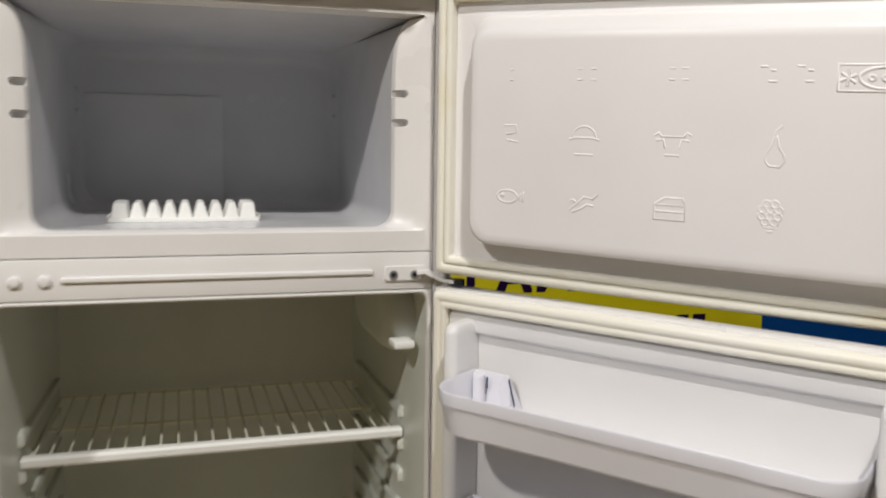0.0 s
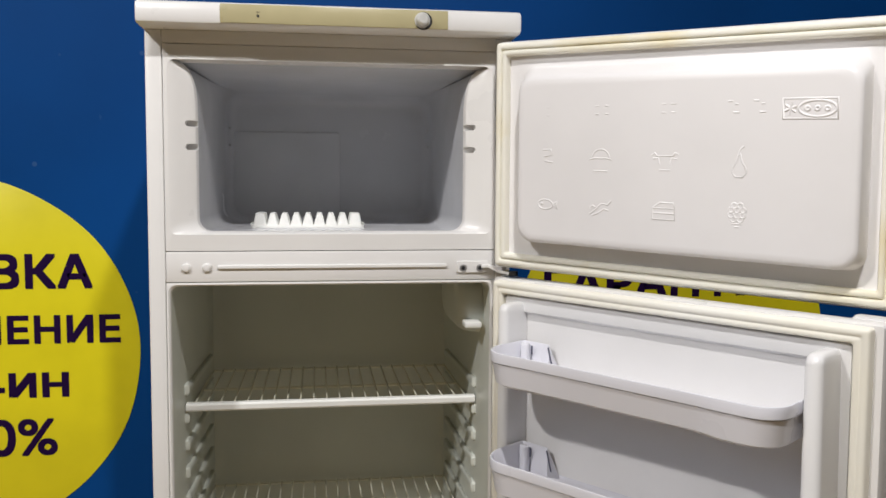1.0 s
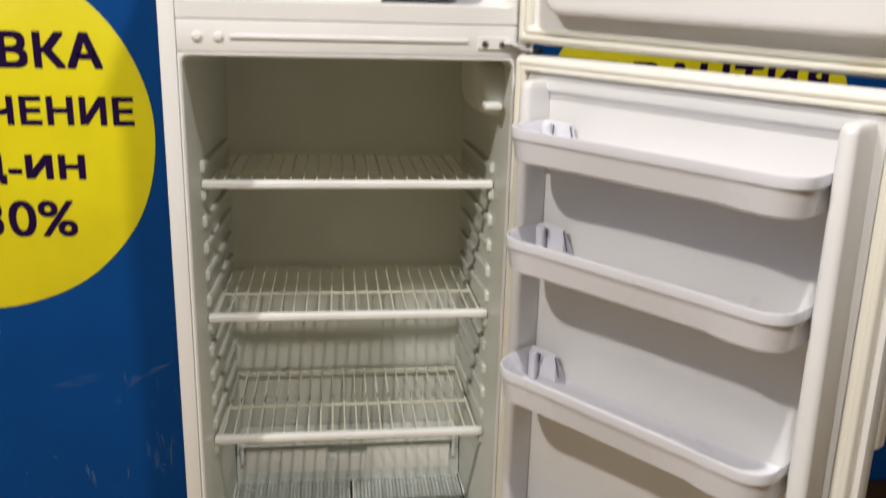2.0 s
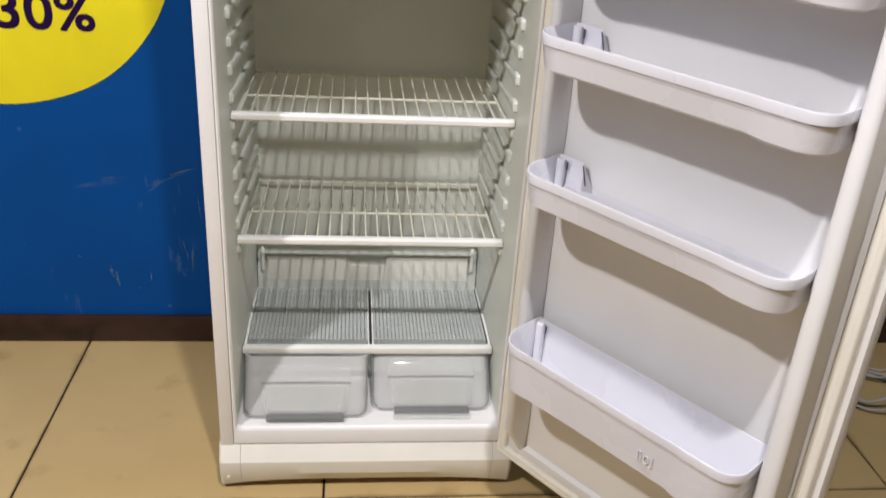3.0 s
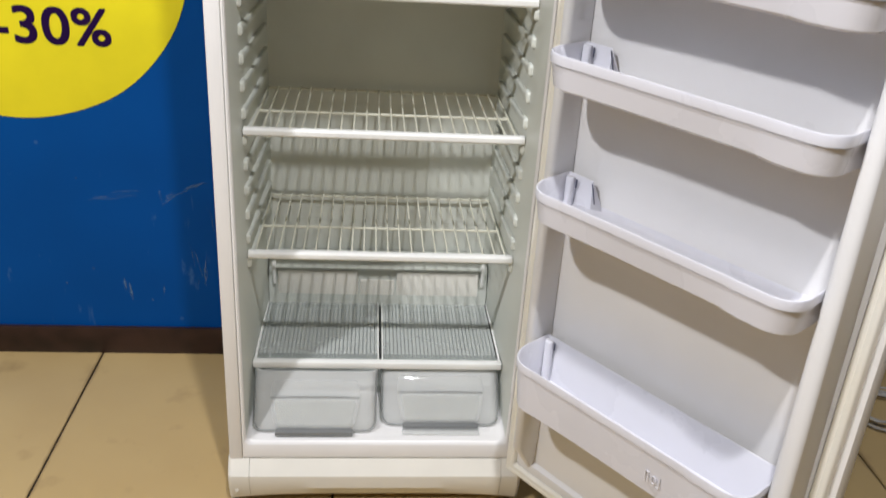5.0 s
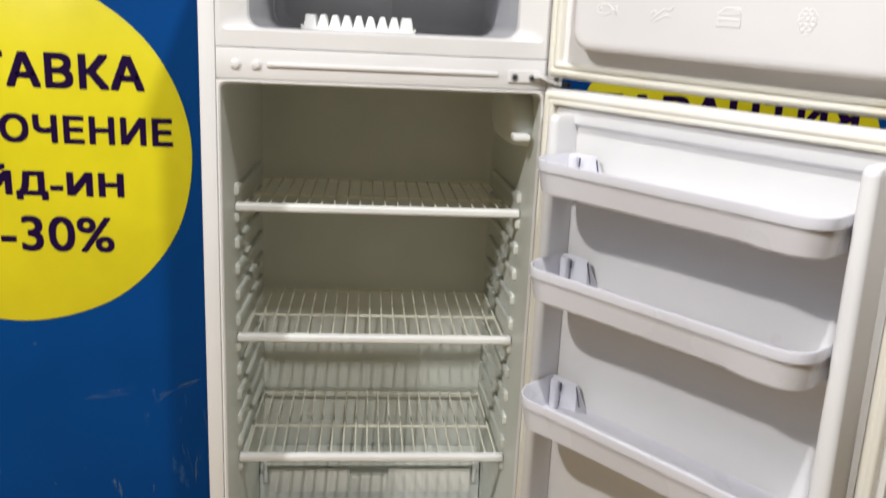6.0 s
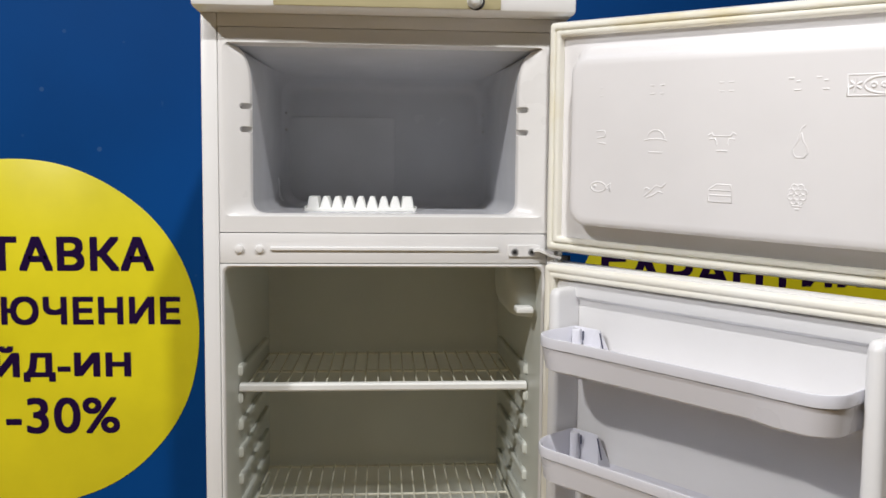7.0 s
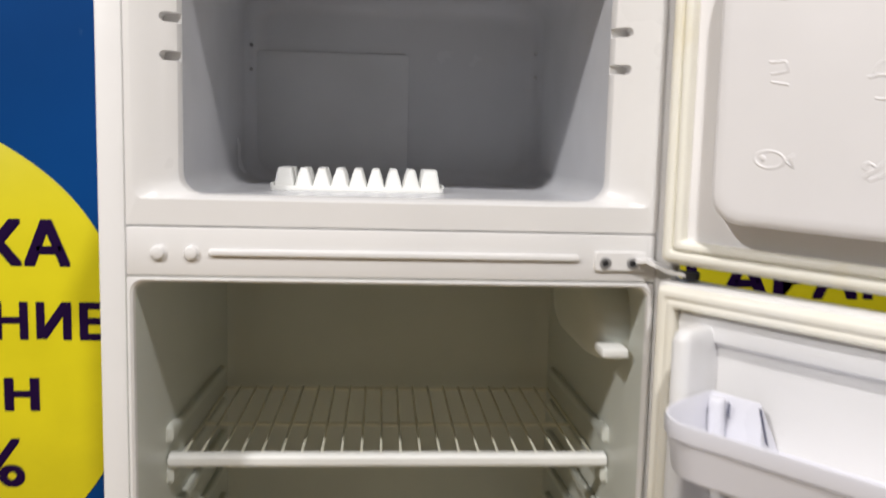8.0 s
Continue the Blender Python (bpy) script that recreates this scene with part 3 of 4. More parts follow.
def wires(name, lines, r, mat, parent=None, resolution=1):
    """Several round wires as one mesh."""
    cu = bpy.data.curves.new(name, "CURVE")
    cu.dimensions, cu.bevel_depth, cu.bevel_resolution = "3D", r, resolution
    for points, closed in lines:
        sp = cu.splines.new("POLY")
        sp.points.add(len(points) - 1)
        for s, p in zip(sp.points, points):
            s.co = (*p, 1)
        sp.use_cyclic_u = closed
    tmp = bpy.data.objects.new(name, cu)
    scene.collection.objects.link(tmp)
    me = bpy.data.meshes.new_from_object(tmp.evaluated_get(bpy.context.evaluated_depsgraph_get()))
    bpy.data.objects.remove(tmp)
    bpy.data.curves.remove(cu)
    me.materials.clear()
    me.materials.append(mat)
    me.shade_smooth()
    ob = new(name, me)
    if parent:
        ob.parent = parent
    return ob


def arc(cu, cv, ru, rv, a0=0, a1=360, n=20):
    return [(cu + ru * math.cos(radians(a0 + (a1 - a0) * k / n)), cv + rv * math.sin(radians(a0 + (a1 - a0) * k / n))) for k in range(n + 1)]


def emboss(name, a, z, lines, label, r=0.0019, b=0.0504):
    """A raised outline on the freezer door's inner panel; lines in metres round (a, z)."""
    done = []
    for pts, closed in lines:
        done.append(([(-(a + u), b, z + 0.012 * a + v) for u, v in pts], closed))
    return tagged(wires(name, done, r, DOOR_LINER, fd), label)


emboss("embossed_fish", 0.112, 1.391, [(arc(-0.003, 0, 0.013, 0.0075)[:-1], True), ([(0.010, 0), (0.018, 0.006), (0.016, 0), (0.018, -0.006), (0.010, 0)], False), (arc(-0.009, 0.001, 0.0015, 0.0015)[:-1], True)], "raised outline of a fish")
emboss("embossed_vegetable", 0.203, 1.390, [([(-0.016, -0.010), (-0.006, -0.002), (0.002, 0.006), (0.012, 0.004), (0.018, 0.010)], False), ([(-0.012, -0.012), (-0.002, -0.008), (0.006, -0.002), (0.014, -0.004)], False), (arc(-0.012, -0.002, 0.004, 0.004, 20, 200), False)], "raised outline of a vegetable")
emboss("embossed_cake", 0.303, 1.390, [([(-0.017, 0.003), (-0.006, 0.011), (0.014, 0.011), (0.016, 0.003), (-0.017, 0.003)], False), ([(0.016, 0.003), (0.016, -0.013), (-0.017, -0.013), (-0.017, 0.003)], False), ([(-0.016, -0.004), (0.015, -0.004)], False)], "raised outline of a cake slice")
emboss("embossed_berry", 0.407, 1.390, [(arc(u, v, 0.0038, 0.0036, n=10)[:-1], True) for u, v in ((-0.004, 0.011), (0.004, 0.011), (-0.008, 0.005), (0.0, 0.005), (0.008, 0.005), (-0.0085, -0.002), (-0.0005, -0.002), (0.0075, -0.002), (-0.005, -0.008), (0.004, -0.008))] + [([(-0.007, -0.0135), (0.007, -0.0135)], False), ([(-0.003, -0.0175), (0.003, -0.0175)], False)], "raised outline of a berry")
emboss("embossed_food", 0.112, 1.467, [([(-0.008, 0.008), (0.006, 0.009), (0.008, 0.0), (-0.006, -0.002)], False), ([(-0.005, -0.009), (0.009, -0.011)], False)], "faint raised outline of food")
emboss("embossed_bun", 0.203, 1.458, [(arc(0, 0.006, 0.0135, 0.012, 0, 180, 14), False), ([(-0.018, 0.003), (-0.010, 0.005), (0.010, 0.005), (0.018, 0.003)], False), ([(-0.011, -0.014), (0.011, -0.014)], False)], "raised outline of a bun")
emboss("embossed_fowl", 0.303, 1.461, [([(-0.020, 0.007), (-0.015, 0.010), (-0.012, 0.006), (0.012, 0.006), (0.015, 0.011), (0.020, 0.008)], False), ([(-0.018, 0.002), (-0.010, 0.003), (-0.008, -0.006)], False), ([(0.018, 0.002), (0.010, 0.003), (0.008, -0.006)], False), ([(-0.008, -0.014), (0.008, -0.014)], False)], "raised outline of a fowl on a plate")
emboss("embossed_pear", 0.408, 1.457, [([(0.0015, 0.014), (0.003, 0.004), (0.0085, -0.005), (0.0095, -0.012), (0.005, -0.0175), (-0.005, -0.0175), (-0.0095, -0.012), (-0.0085, -0.005), (-0.003, 0.004), (-0.0015, 0.012)], True), ([(0.0, 0.014), (0.001, 0.020), (0.006, 0.024)], False)], "raised outline of a pear")
for a, w in ((0.112, 0.004), (0.196, 0.006), (0.212, 0.006), (0.300, 0.006), (0.314, 0.007)):
    emboss("embossed_mark", a, 1.534, [([(-w / 2, 0.006), (w / 2, 0.006)], False), ([(-w / 2, -0.006), (w / 2, -0.006)], False)], "short raised bars", 0.0017, 0.0505)
for a in (0.398, 0.433):
    emboss("embossed_mark", a, 1.533, [([(-0.008, 0.008), (-0.001, 0.008)], False), ([(0.002, 0.004), (0.007, 0.004)], False), ([(0.0, -0.007), (0.008, -0.007)], False)], "short raised bars", 0.0018, 0.0505)
emboss("embossed_badge", 0.496, 1.529, [([(-0.033, -0.013), (0.033, -0.013), (0.033, 0.013), (-0.033, 0.013)], True), (arc(0.009, 0, 0.023, 0.0105)[:-1], True)]
       + [([(-0.024 + 0.008 * math.cos(k), 0.008 * math.sin(k)), (-0.024 - 0.008 * math.cos(k), -0.008 * math.sin(k))], False) for k in (0.4, 1.45, 2.5)]
       + [(arc(0.009 + d, 0, 0.0028, 0.0028, n=8)[:-1], True) for d in (-0.012, 0, 0.012)], "raised rectangular badge with an oval", 0.0021, 0.0505)

# fridge door
rd = door("fridge_door", FRIDGE_ANGLE, 0.113, 1.263, "white fridge door with moulded bin posts, swung wide open", PALE_GASKET, 0.0005, 0.006)
part("inner_panel", ab_loft([(0.017, 0.570, 0.137, 1.238, 0.006, 0.012), (0.020, 0.568, 0.140, 1.235, 0.008, 0.018), (0.036, 0.560, 0.150, 1.222, 0.014, 0.020), (0.042, 0.555, 0.160, 1.213, 0.016, 0.019),
                             (0.048, 0.550, 0.168, 1.206, 0.016, 0.008), (0.058, 0.540, 0.178, 1.196, 0.016, 0.005), (0.066, 0.532, 0.186, 1.188, 0.010, 0.005)], cap_last=True), FRIDGE_DOOR_LINER, rd, "smooth white moulded inner panel", 40)


def post(a0, a1, b1, z0, z1, r, foot=0.0, spread=0.0):
    """An upright with rounded edges; foot: the height over which it grows out of the panel; spread: how much wider it is at the bottom."""
    def row(z, i, bb):
        return [(-u, v, z) for u, v in round_rect(a0 + i, a1 - i + spread * (z1 - z) / (z1 - z0), 0.004, bb, r, 5)]
    low = [row(z0, 0.003, 0.020), row(z0 + foot, 0, b1)] if foot else [row(z0, 0.004, b1 - 0.006), row(z0 + 0.004, 0, b1)]
    return loft(low + [row(z1 - 0.012, 0, b1), row(z1 - 0.005, 0.001, b1 - 0.003), row(z1 - 0.001, 0.003, b1 - 0.009), row(z1, 0.006, b1 - 0.016)], True, True)


part("hinge_side_post", post(0.040, 0.060, 0.066, 0.152, 1.228, 0.009, 0.07), FRIDGE_DOOR_LINER, rd, "moulded upright that carries the bins", 50)
part("free_side_post", post(0.534, 0.557, 0.084, 0.370, 1.228, 0.011, 0.0, 0.008), FRIDGE_DOOR_LINER, rd, "rounded moulded upright that carries the bins", 50)
part("door_handle", loft([[(-u, v, z) for u, v in round_rect(0.552 + i, 0.609 - i, -0.046 + i, -0.020, 0.008, 4)] for z, i in ((0.80, 0.004), (0.805, 0.0), (1.262, 0.0), (1.266, 0.004))], True, True), WHITE_STEEL, rd, "white moulded grip on the outer free edge")


# ---- door bins ----
def bin_outline(i, lean=0.0, rear=0.024, near=0.0012, bulge=0.0014):
    """Plan of a bin, inset by i: a flat front, set back by lean between the ends, rounded front corners, the hinge one wider; the last five points are the rear edge."""
    a0, a1, b0, b1, r = 0.063 + i, 0.531 - i, 0.024 + i, 0.139 - i, 0.038
    ra, rb = 0.046, 0.060
    pts = [(a0, b0)]
    for k in range(7):
        t = radians(180 - 90 * k / 6)
        pts.append((a0 + ra + ra * math.cos(t), b1 + near - rb + rb * math.sin(t)))
    s = 2.2 * lean
    pts += [(a0 + 0.055, b1 + near), (a0 + 0.080, b1 - 0.3 * lean), (a0 + 0.16, b1 - lean), ((a0 + a1) / 2, b1 - lean), (a1 - 0.17, b1 - lean), (a1 - 0.098 - s, b1 - lean), (a1 - 0.086 - 0.6 * s, b1 + bulge - 0.2 * lean), (a1 - 0.070, b1 + bulge)]
    for k in range(7):
        t = radians(90 - 90 * k / 6)
        pts.append((a1 - r + r * math.cos(t), b1 + bulge - r + r * math.sin(t)))
    pts += [(a1, b0), (a1 - 0.02, rear + i), (a0 + 0.082, rear + i), (a0 + 0.062, rear + i), (a0 + 0.050, b0)]
    return pts


def door_bin(name, z0, z1, label, back=0.0, rear=0.024):
    """back: how far the rear edge drops between its end tabs; rear: where that edge stands."""
    def row(i, z, end=0.0):
        lean = 0.0034 * min(1.0, (z1 - z) / (z1 - z0))
        pts = bin_outline(i, max(0.0, lean), rear)
        n = len(pts)
        drop = max(0.0, min(back, z - z0 - 0.006))
        share = {n - 4: 1.0, n - 3: 1.0, n - 2: 1.0}
        return [(-u, v, z - drop * share.get(k, 0.0) - (end if u > 0.448 else 0.0)) for k, (u, v) in enumerate(pts)]
    lip = 0.016
    ob = part(name, loft([row(0.030, z0), row(0.012, z0 + 0.001, 0.002), row(0.006, z0 + 0.005, 0.002), row(0.0022, z1 - lip - 0.0012), row(0.0036, z1 - lip), row(0.0004, z1 - lip + 0.0010), row(0, z1 - 0.003), row(0.0008, z1),
                          row(0.0020, z1 + 0.0003), row(0.0036, z1 - 0.002), row(0.0080, z0 + 0.010), row(0.014, z0 + 0.005), row(0.030, z0 + 0.004)], True, True), BIN_PLASTIC, None, "", 40)
    ob.location = (*HINGE, 0)
    ob.rotation_euler = (0, 0, radians(FRIDGE_ANGLE))
    tagged(ob, label, "door bin", "bins on the fridge door")
    part("bin_clip", loft([[(-u, v, z) for u, v in round_rect(0.0710, 0.0865, 0.031 + i, 0.045 - i, 0.0060, 5)] for z, i in ((z0 + 0.006, 0), (z1 - 0.006, 0), (z1 - 0.0025, 0.0015), (z1 - 0.001, 0.004))], True, True), BIN_PLASTIC, ob)
    # no hollow is cut: a dark block gives the slot its shade
    part("clip_slot", box(-0.0900, -0.0882, 0.0335, 0.0375, z1 - 0.019, z1 - 0.004, 0.001, 1), SLOT_SHADE, ob, "small dark block for the shade in the slot beside the clip")
    part("bin_hook", box(-0.084, -0.076, 0.028, 0.036, z0 - 0.030, z0 + 0.004, 0.002), BIN_PLASTIC, ob)
    if back:
        # dark slanted strip stands in for the shading on the tab's edge
        part("tab_gap", loft([[(-(a + u), 0.0290 + v, z) for u, v in ((-0.0007, -0.001), (0.0007, -0.001), (0.0007, 0.001), (-0.0007, 0.001))] for a, z in ((0.1255, z1 - 0.036), (0.1165, z1 - 0.004))], True, True), SLOT_SHADE, ob, "thin dark strip for the shade on the edge of the end tab")
    return ob


door_bin("door_bin", 1.1145, 1.1675, "shallow white plastic bin, top of the fridge door", 0.044, 0.0085)
door_bin("door_bin", 0.946, 1.001, "shallow white plastic bin, second on the fridge door", 0.044, 0.0085)
door_bin("door_bin", 0.729, 0.785, "shallow white plastic bin, third on the fridge door", 0.044, 0.0085)
low = door_bin("door_bin", 0.374, 0.470, "deep white plastic bottle bin, lowest on the fridge door")
wires("embossed_mark", [([(-(0.383 + 0.85 * u), 0.1366 - 0.0012, 0.412 + 0.85 * v) for u, v in pts], closed) for pts, closed in (
    ([(-0.016, -0.011), (-0.016, 0.011), (-0.008, 0.011)], False), ([(-0.009, -0.011), (-0.009, 0.006)], False), (arc(0.003, 0, 0.005, 0.008)[:-1], True), ([(0.009, -0.011), (0.016, -0.011), (0.016, 0.011)], False))], 0.0009, BIN_PLASTIC, low)


def droop(ob, drop, pivot):
    """Lowers the free edge of a worn door, and all on it, by drop for each metre from the pivot."""
    for o in (ob, *ob.children_recursive):
        for v in o.data.vertices:
            v.co.z += drop * (v.co.x + pivot)


droop(fd, 0.036, 0.12)
for hung in (rd, *(o for o in scene.objects if o.name.startswith("door_bin"))):
    droop(hung, 0.020, 0.25)


# ---- shelves and drawers in the fridge ----
WIRE = finish(tube((0, 0.128, 0), (0, 0.442, 0), 0.0018, 6), "wire", WIRE_WHITE)


def wire_shelf(z, label, tilt=0.0):
    ob = tagged(empty("wire_shelf", 0, 0, z), label, "shelf", "wire shelves in the fridge")
    ob.rotation_euler = (0, tilt, 0)
    prof = [(0.116, -0.007), (0.114, -0.004), (0.114, 0.004), (0.1165, 0.0075), (0.128, 0.0075), (0.130, 0.005), (0.130, -0.005), (0.128, -0.007)]
    part("front_strip", loft([[(x, y, v * k) for y, v in prof] for x, k in ((-0.2625, 0.8), (-0.2615, 1), (0.2615, 1), (0.2625, 0.8))], True, True), SHELF_WHITE, ob, "white front strip", 12)
    for y, zz in ((0.266, -0.0035), (0.4405, -0.0035)):
        part("cross_wire", tube((-0.251, y, zz), (0.251, y, zz), 0.0026, 8), WIRE_WHITE, ob)
    for x in (-0.251, 0.251):
        part("side_wire", tube((x, 0.128, -0.002), (x, 0.442, -0.002), 0.0022, 8), WIRE_WHITE, ob)
    for k in range(20):
        w = new("wire", WIRE)
        w.parent = ob
        w.location = (-0.2295 + 0.02416 * k, 0, 0)
    return ob


wire_shelf(1.022, "white-coated wire shelf, top of the fridge")
wire_shelf(0.768, "white-coated wire shelf, middle of the fridge")
wire_shelf(0.516, "white-coated wire shelf, lowest in the fridge")


def ribbed_pane(x0, x1, ribs):
    """A clear sheet with fine ridges that run front to back."""
    bm = bmesh.new()
    top, low = [], []
    n = ribs * 2
    for k in range(n + 1):
        x = x0 + (x1 - x0) * k / n
        h = 0.0016 if k % 2 else 0.0
        top.append([bm.verts.new((x, y, 0.003 + h)) for y in (0.128, 0.43)])
        low.append([bm.verts.new((x, y, 0.0)) for y in (0.128, 0.43)])
    for k in range(n):
        bm.faces.new((top[k][0], top[k + 1][0], top[k + 1][1], top[k][1]))
        bm.faces.new((low[k][0], low[k][1], low[k + 1][1], low[k + 1][0]))
        bm.faces.new((top[k][0], low[k][0], low[k + 1][0], top[k + 1][0]))
        bm.faces.new((top[k][1], top[k + 1][1], low[k + 1][1], low[k][1]))
    bm.faces.new((top[0][0], top[0][1], low[0][1], low[0][0]))
    bm.faces.new((top[n][0], low[n][0], low[n][1], top[n][1]))
    return bm


cover = tagged(empty("crisper_shelf", 0, 0, 0.262), "clear ribbed crisper cover with a white front strip, over the drawers", "shelf")
part("front_strip", box(-0.2625, 0.2625, 0.114, 0.131, -0.0075, 0.0075, 0.002), SHELF_WHITE, cover, "white front strip")
part("ribbed_pane", ribbed_pane(-0.256, 0.0005, 27), GLASSY, cover, "", 0)
part("ribbed_pane", ribbed_pane(0.0065, 0.256, 27), GLASSY, cover, "", 0)


def ribs(x0, x1, n):
    bm = bmesh.new()
    for k in range(n):
        x = x0 + (x1 - x0) * (k + 0.5) / n
        bmesh.ops.create_cube(bm, size=1, matrix=Matrix.LocRotScale((x, 0.289, 0.0058), None, ((x1 - x0) / n * 0.70, 0.276, 0.0016)))
    return bm


tagged(part("ribs", ribs(-0.255, -0.0005, 30), RIB, cover, "fine pale ridges", 0), kind="stuff")
tagged(part("ribs", ribs(0.0075, 0.255, 30), RIB, cover, "fine pale ridges", 0), kind="stuff")
part("middle_bar", box(0.0018, 0.0050, 0.13, 0.43, -0.012, 0.002, 0.001), DARK, cover, "dark divider")
for x in (-0.259, 0.259):
    part("edge_bar", box(x - 0.0025, x + 0.0025, 0.13, 0.43, -0.004, 0.006, 0.001), SHELF_WHITE, cover)
for x in (-0.0012, 0.0078):
    part("pane_rim", box(x - 0.0014, x + 0.0014, 0.13, 0.43, 0.0062, 0.0082, 0.0006, 1), SHELF_WHITE, cover)
# dark strip put in for the shade between pane and side wall
part("edge_gap", box(0.2535, 0.2562, 0.14, 0.43, 0.0062, 0.0076, 0.0006, 1), DARK, cover, "dark strip for the shade in the gap at the edge")
for x in (-0.2565, 0.2565):
    part("rest", box(x - 0.004, x + 0.004, 0.395, 0.425, -0.004, 0.012, 0.002), DARK, cover, "dark rear rest")


def crisper(x0, x1, dy, label, lip=False):
    """A clear drawer with a raked front, a framed window on it and a grip at the foot."""
    def row(i, z, front, back):
        return [(u, v, z) for u, v in round_rect(x0 + i, x1 - i, front + i + dy, back - i, 0.022, 5)]
    ob = part("crisper_box", loft([row(0.008, 0.1590, 0.028, 0.36), row(0.004, 0.1600, 0.023, 0.364), row(0.001, 0.166, 0.027, 0.366), row(0, 0.249, 0.102, 0.368), row(-0.001, 0.2535, 0.106, 0.369),
                                      row(0.0015, 0.2535, 0.106, 0.369), row(0.0025, 0.249, 0.1025, 0.368), row(0.0035, 0.168, 0.029, 0.366), row(0.008, 0.1620, 0.028, 0.362)], True, True), CLEAR, None, "", 50)
    tagged(ob, label, "crisper box", "crisper boxes")
    w = x1 - x0
    c = (x0 + x1) / 2

    def on_front(u, v, out):
        z = 0.168 + 0.074 * v
        return (c + u, 0.0290 + 0.0715 * v + dy - out, z)
    def rounded(pts, r=0.012, rise=0.14):
        """Cuts each corner of a (u, v) outline with a short arc."""
        out = []
        for before, p, after in zip(pts[-1:] + pts[:-1], pts, pts[1:] + pts[:1]):
            ends = []
            for q in (before, after):
                du, dv = q[0] - p[0], q[1] - p[1]
                k = min(0.45, 1 / math.hypot(du / r, dv / rise))
                ends.append((p[0] + du * k, p[1] + dv * k))
            for t in (0, 0.33, 0.67, 1):
                out.append(tuple((1 - t) ** 2 * e + 2 * t * (1 - t) * c + t ** 2 * f for e, c, f in zip(ends[0], p, ends[1])))
        return out
    shape = rounded([(-0.082, 0.02), (-0.094, 0.63), (-0.089, 0.97), (0.089, 0.97), (0.094, 0.63), (0.082, 0.02)])
    panel = part("drawer_front", loft([[on_front(u * k, 0.5 + (v - 0.5) * m, d) for u, v in shape] for d, k, m in ((-0.001, 1, 1), (0.0045, 1, 1), (0.0065, 0.97, 0.96), (0.0070, 0.93, 0.92))], True, True), CLEAR_FRONT, ob, "clear raised drawer front", 40)
    wires("front_outline", [([on_front(u, v, 0.0046) for u, v in shape], True)], 0.0006, CLEAR, panel)
    low_shape = rounded([(-0.074, 0.08), (-0.084, 0.58), (0.084, 0.58), (0.074, 0.08)], 0.006, 0.08)
    part("window_pane", loft([[on_front(u * k, v, d) for u, v in low_shape] for d, k in ((0.0072, 1), (0.0082, 1), (0.0086, 0.985))], True, True), FROSTED, panel, "", 0)
    wires("window_ledge", [([on_front(-0.092, 0.63, 0.0072), on_front(-0.05, 0.645, 0.0078), on_front(0.05, 0.645, 0.0078), on_front(0.092, 0.63, 0.0072)], False)], 0.0011, GREY_GRIP, panel)
    turn = [(0.020 * (1 - math.sin(t)), 0.020 * (1 - math.cos(t))) for t in (math.pi / 2 * k / 6 for k in range(7))]
    left_edge = [(x0 + 0.004, 0.106 + dy, 0.251)] + [(x0 + 0.004 + p, 0.0265 + 0.0715 * q / 0.074 + dy, 0.1615 + q) for q, p in turn]
    edge = left_edge + [(x0 + x1 - p[0], p[1], p[2]) for p in reversed(left_edge)]
    # grey line round the box puts the shade of the gaps beside it into colour
    wires("moulded_edge", [(edge, False)], 0.0013, GREY_GRIP, ob)
    part("drawer_grip", loft([[(u, y + dy, z) for u, z in round_rect(c - 0.079, c + 0.079, 0.1572, 0.1655, 0.0035, 3)] for y in (0.013, 0.030)], True, True), GREY_GRIP, ob, "grey translucent grip")
    if lip:
        part("drawer_lip", loft([[(u, y + dy, z) for u, z in round_rect(c - 0.081, c + 0.081, 0.1562, 0.1600, 0.0016, 3)] for y in (-0.002, 0.016)], True, True), CLEAR_FRONT, ob, "clear lip under the grip")
    return ob


crisper(-0.259, -0.001, 0.0, "clear plastic crisper box pulled slightly forward")
crisper(0.0045, 0.259, 0.022, "clear plastic crisper box pushed back", True)

# ---- ice tray in the freezer ----
tray = tagged(empty("ice_cube_tray", -0.045, 0.182, 1.3427), "white plastic ice cube tray lying upside down in the freezer", "ice tray")
part("tray_rim", loft([[(u, v, z) for u, v in round_rect(-0.1020 + i, 0.1020 - i, -0.045 + i, 0.045 - i, 0.006, 4)] for z, i in ((0.0, 0.0), (0.0045, 0.0), (0.0055, 0.001))], True, True), SHELF_WHITE, tray, "flat rim", 50)
def cup(w_foot, w_top):
    rows = ((0.005, 1.0, 0.019), (0.012, 0.72, 0.0170), (0.021, 0.30, 0.0145), (0.0250, 0.08, 0.0135), (0.0264, 0.0, 0.012))
    return finish(loft([[(u, v, z) for u, v in round_rect(-w, w, -d, d, 0.003, 3)] for z, k, d in rows for w in (w_top + (w_foot - w_top) * k,)], False, True), "cup", SHELF_WHITE)


CUP, END_CUP = cup(0.0104, 0.0042), cup(0.0118, 0.0082)
for k in range(9):
    for y in (-0.021, 0.021):
        c = new("cup", END_CUP if k in (0, 8) else CUP)
        c.parent, c.location = tray, (-0.0848 + 0.0212 * k + (-0.0012 if k == 0 else 0.0012 if k == 8 else 0), y, 0)
for x in (-0.1015, 0.1015):
    part("rim_tab", box(x - 0.0018, x + 0.0018, -0.03, 0.03, 0.0045, 0.0085, 0.0008, 1), SHELF_WHITE, tray)


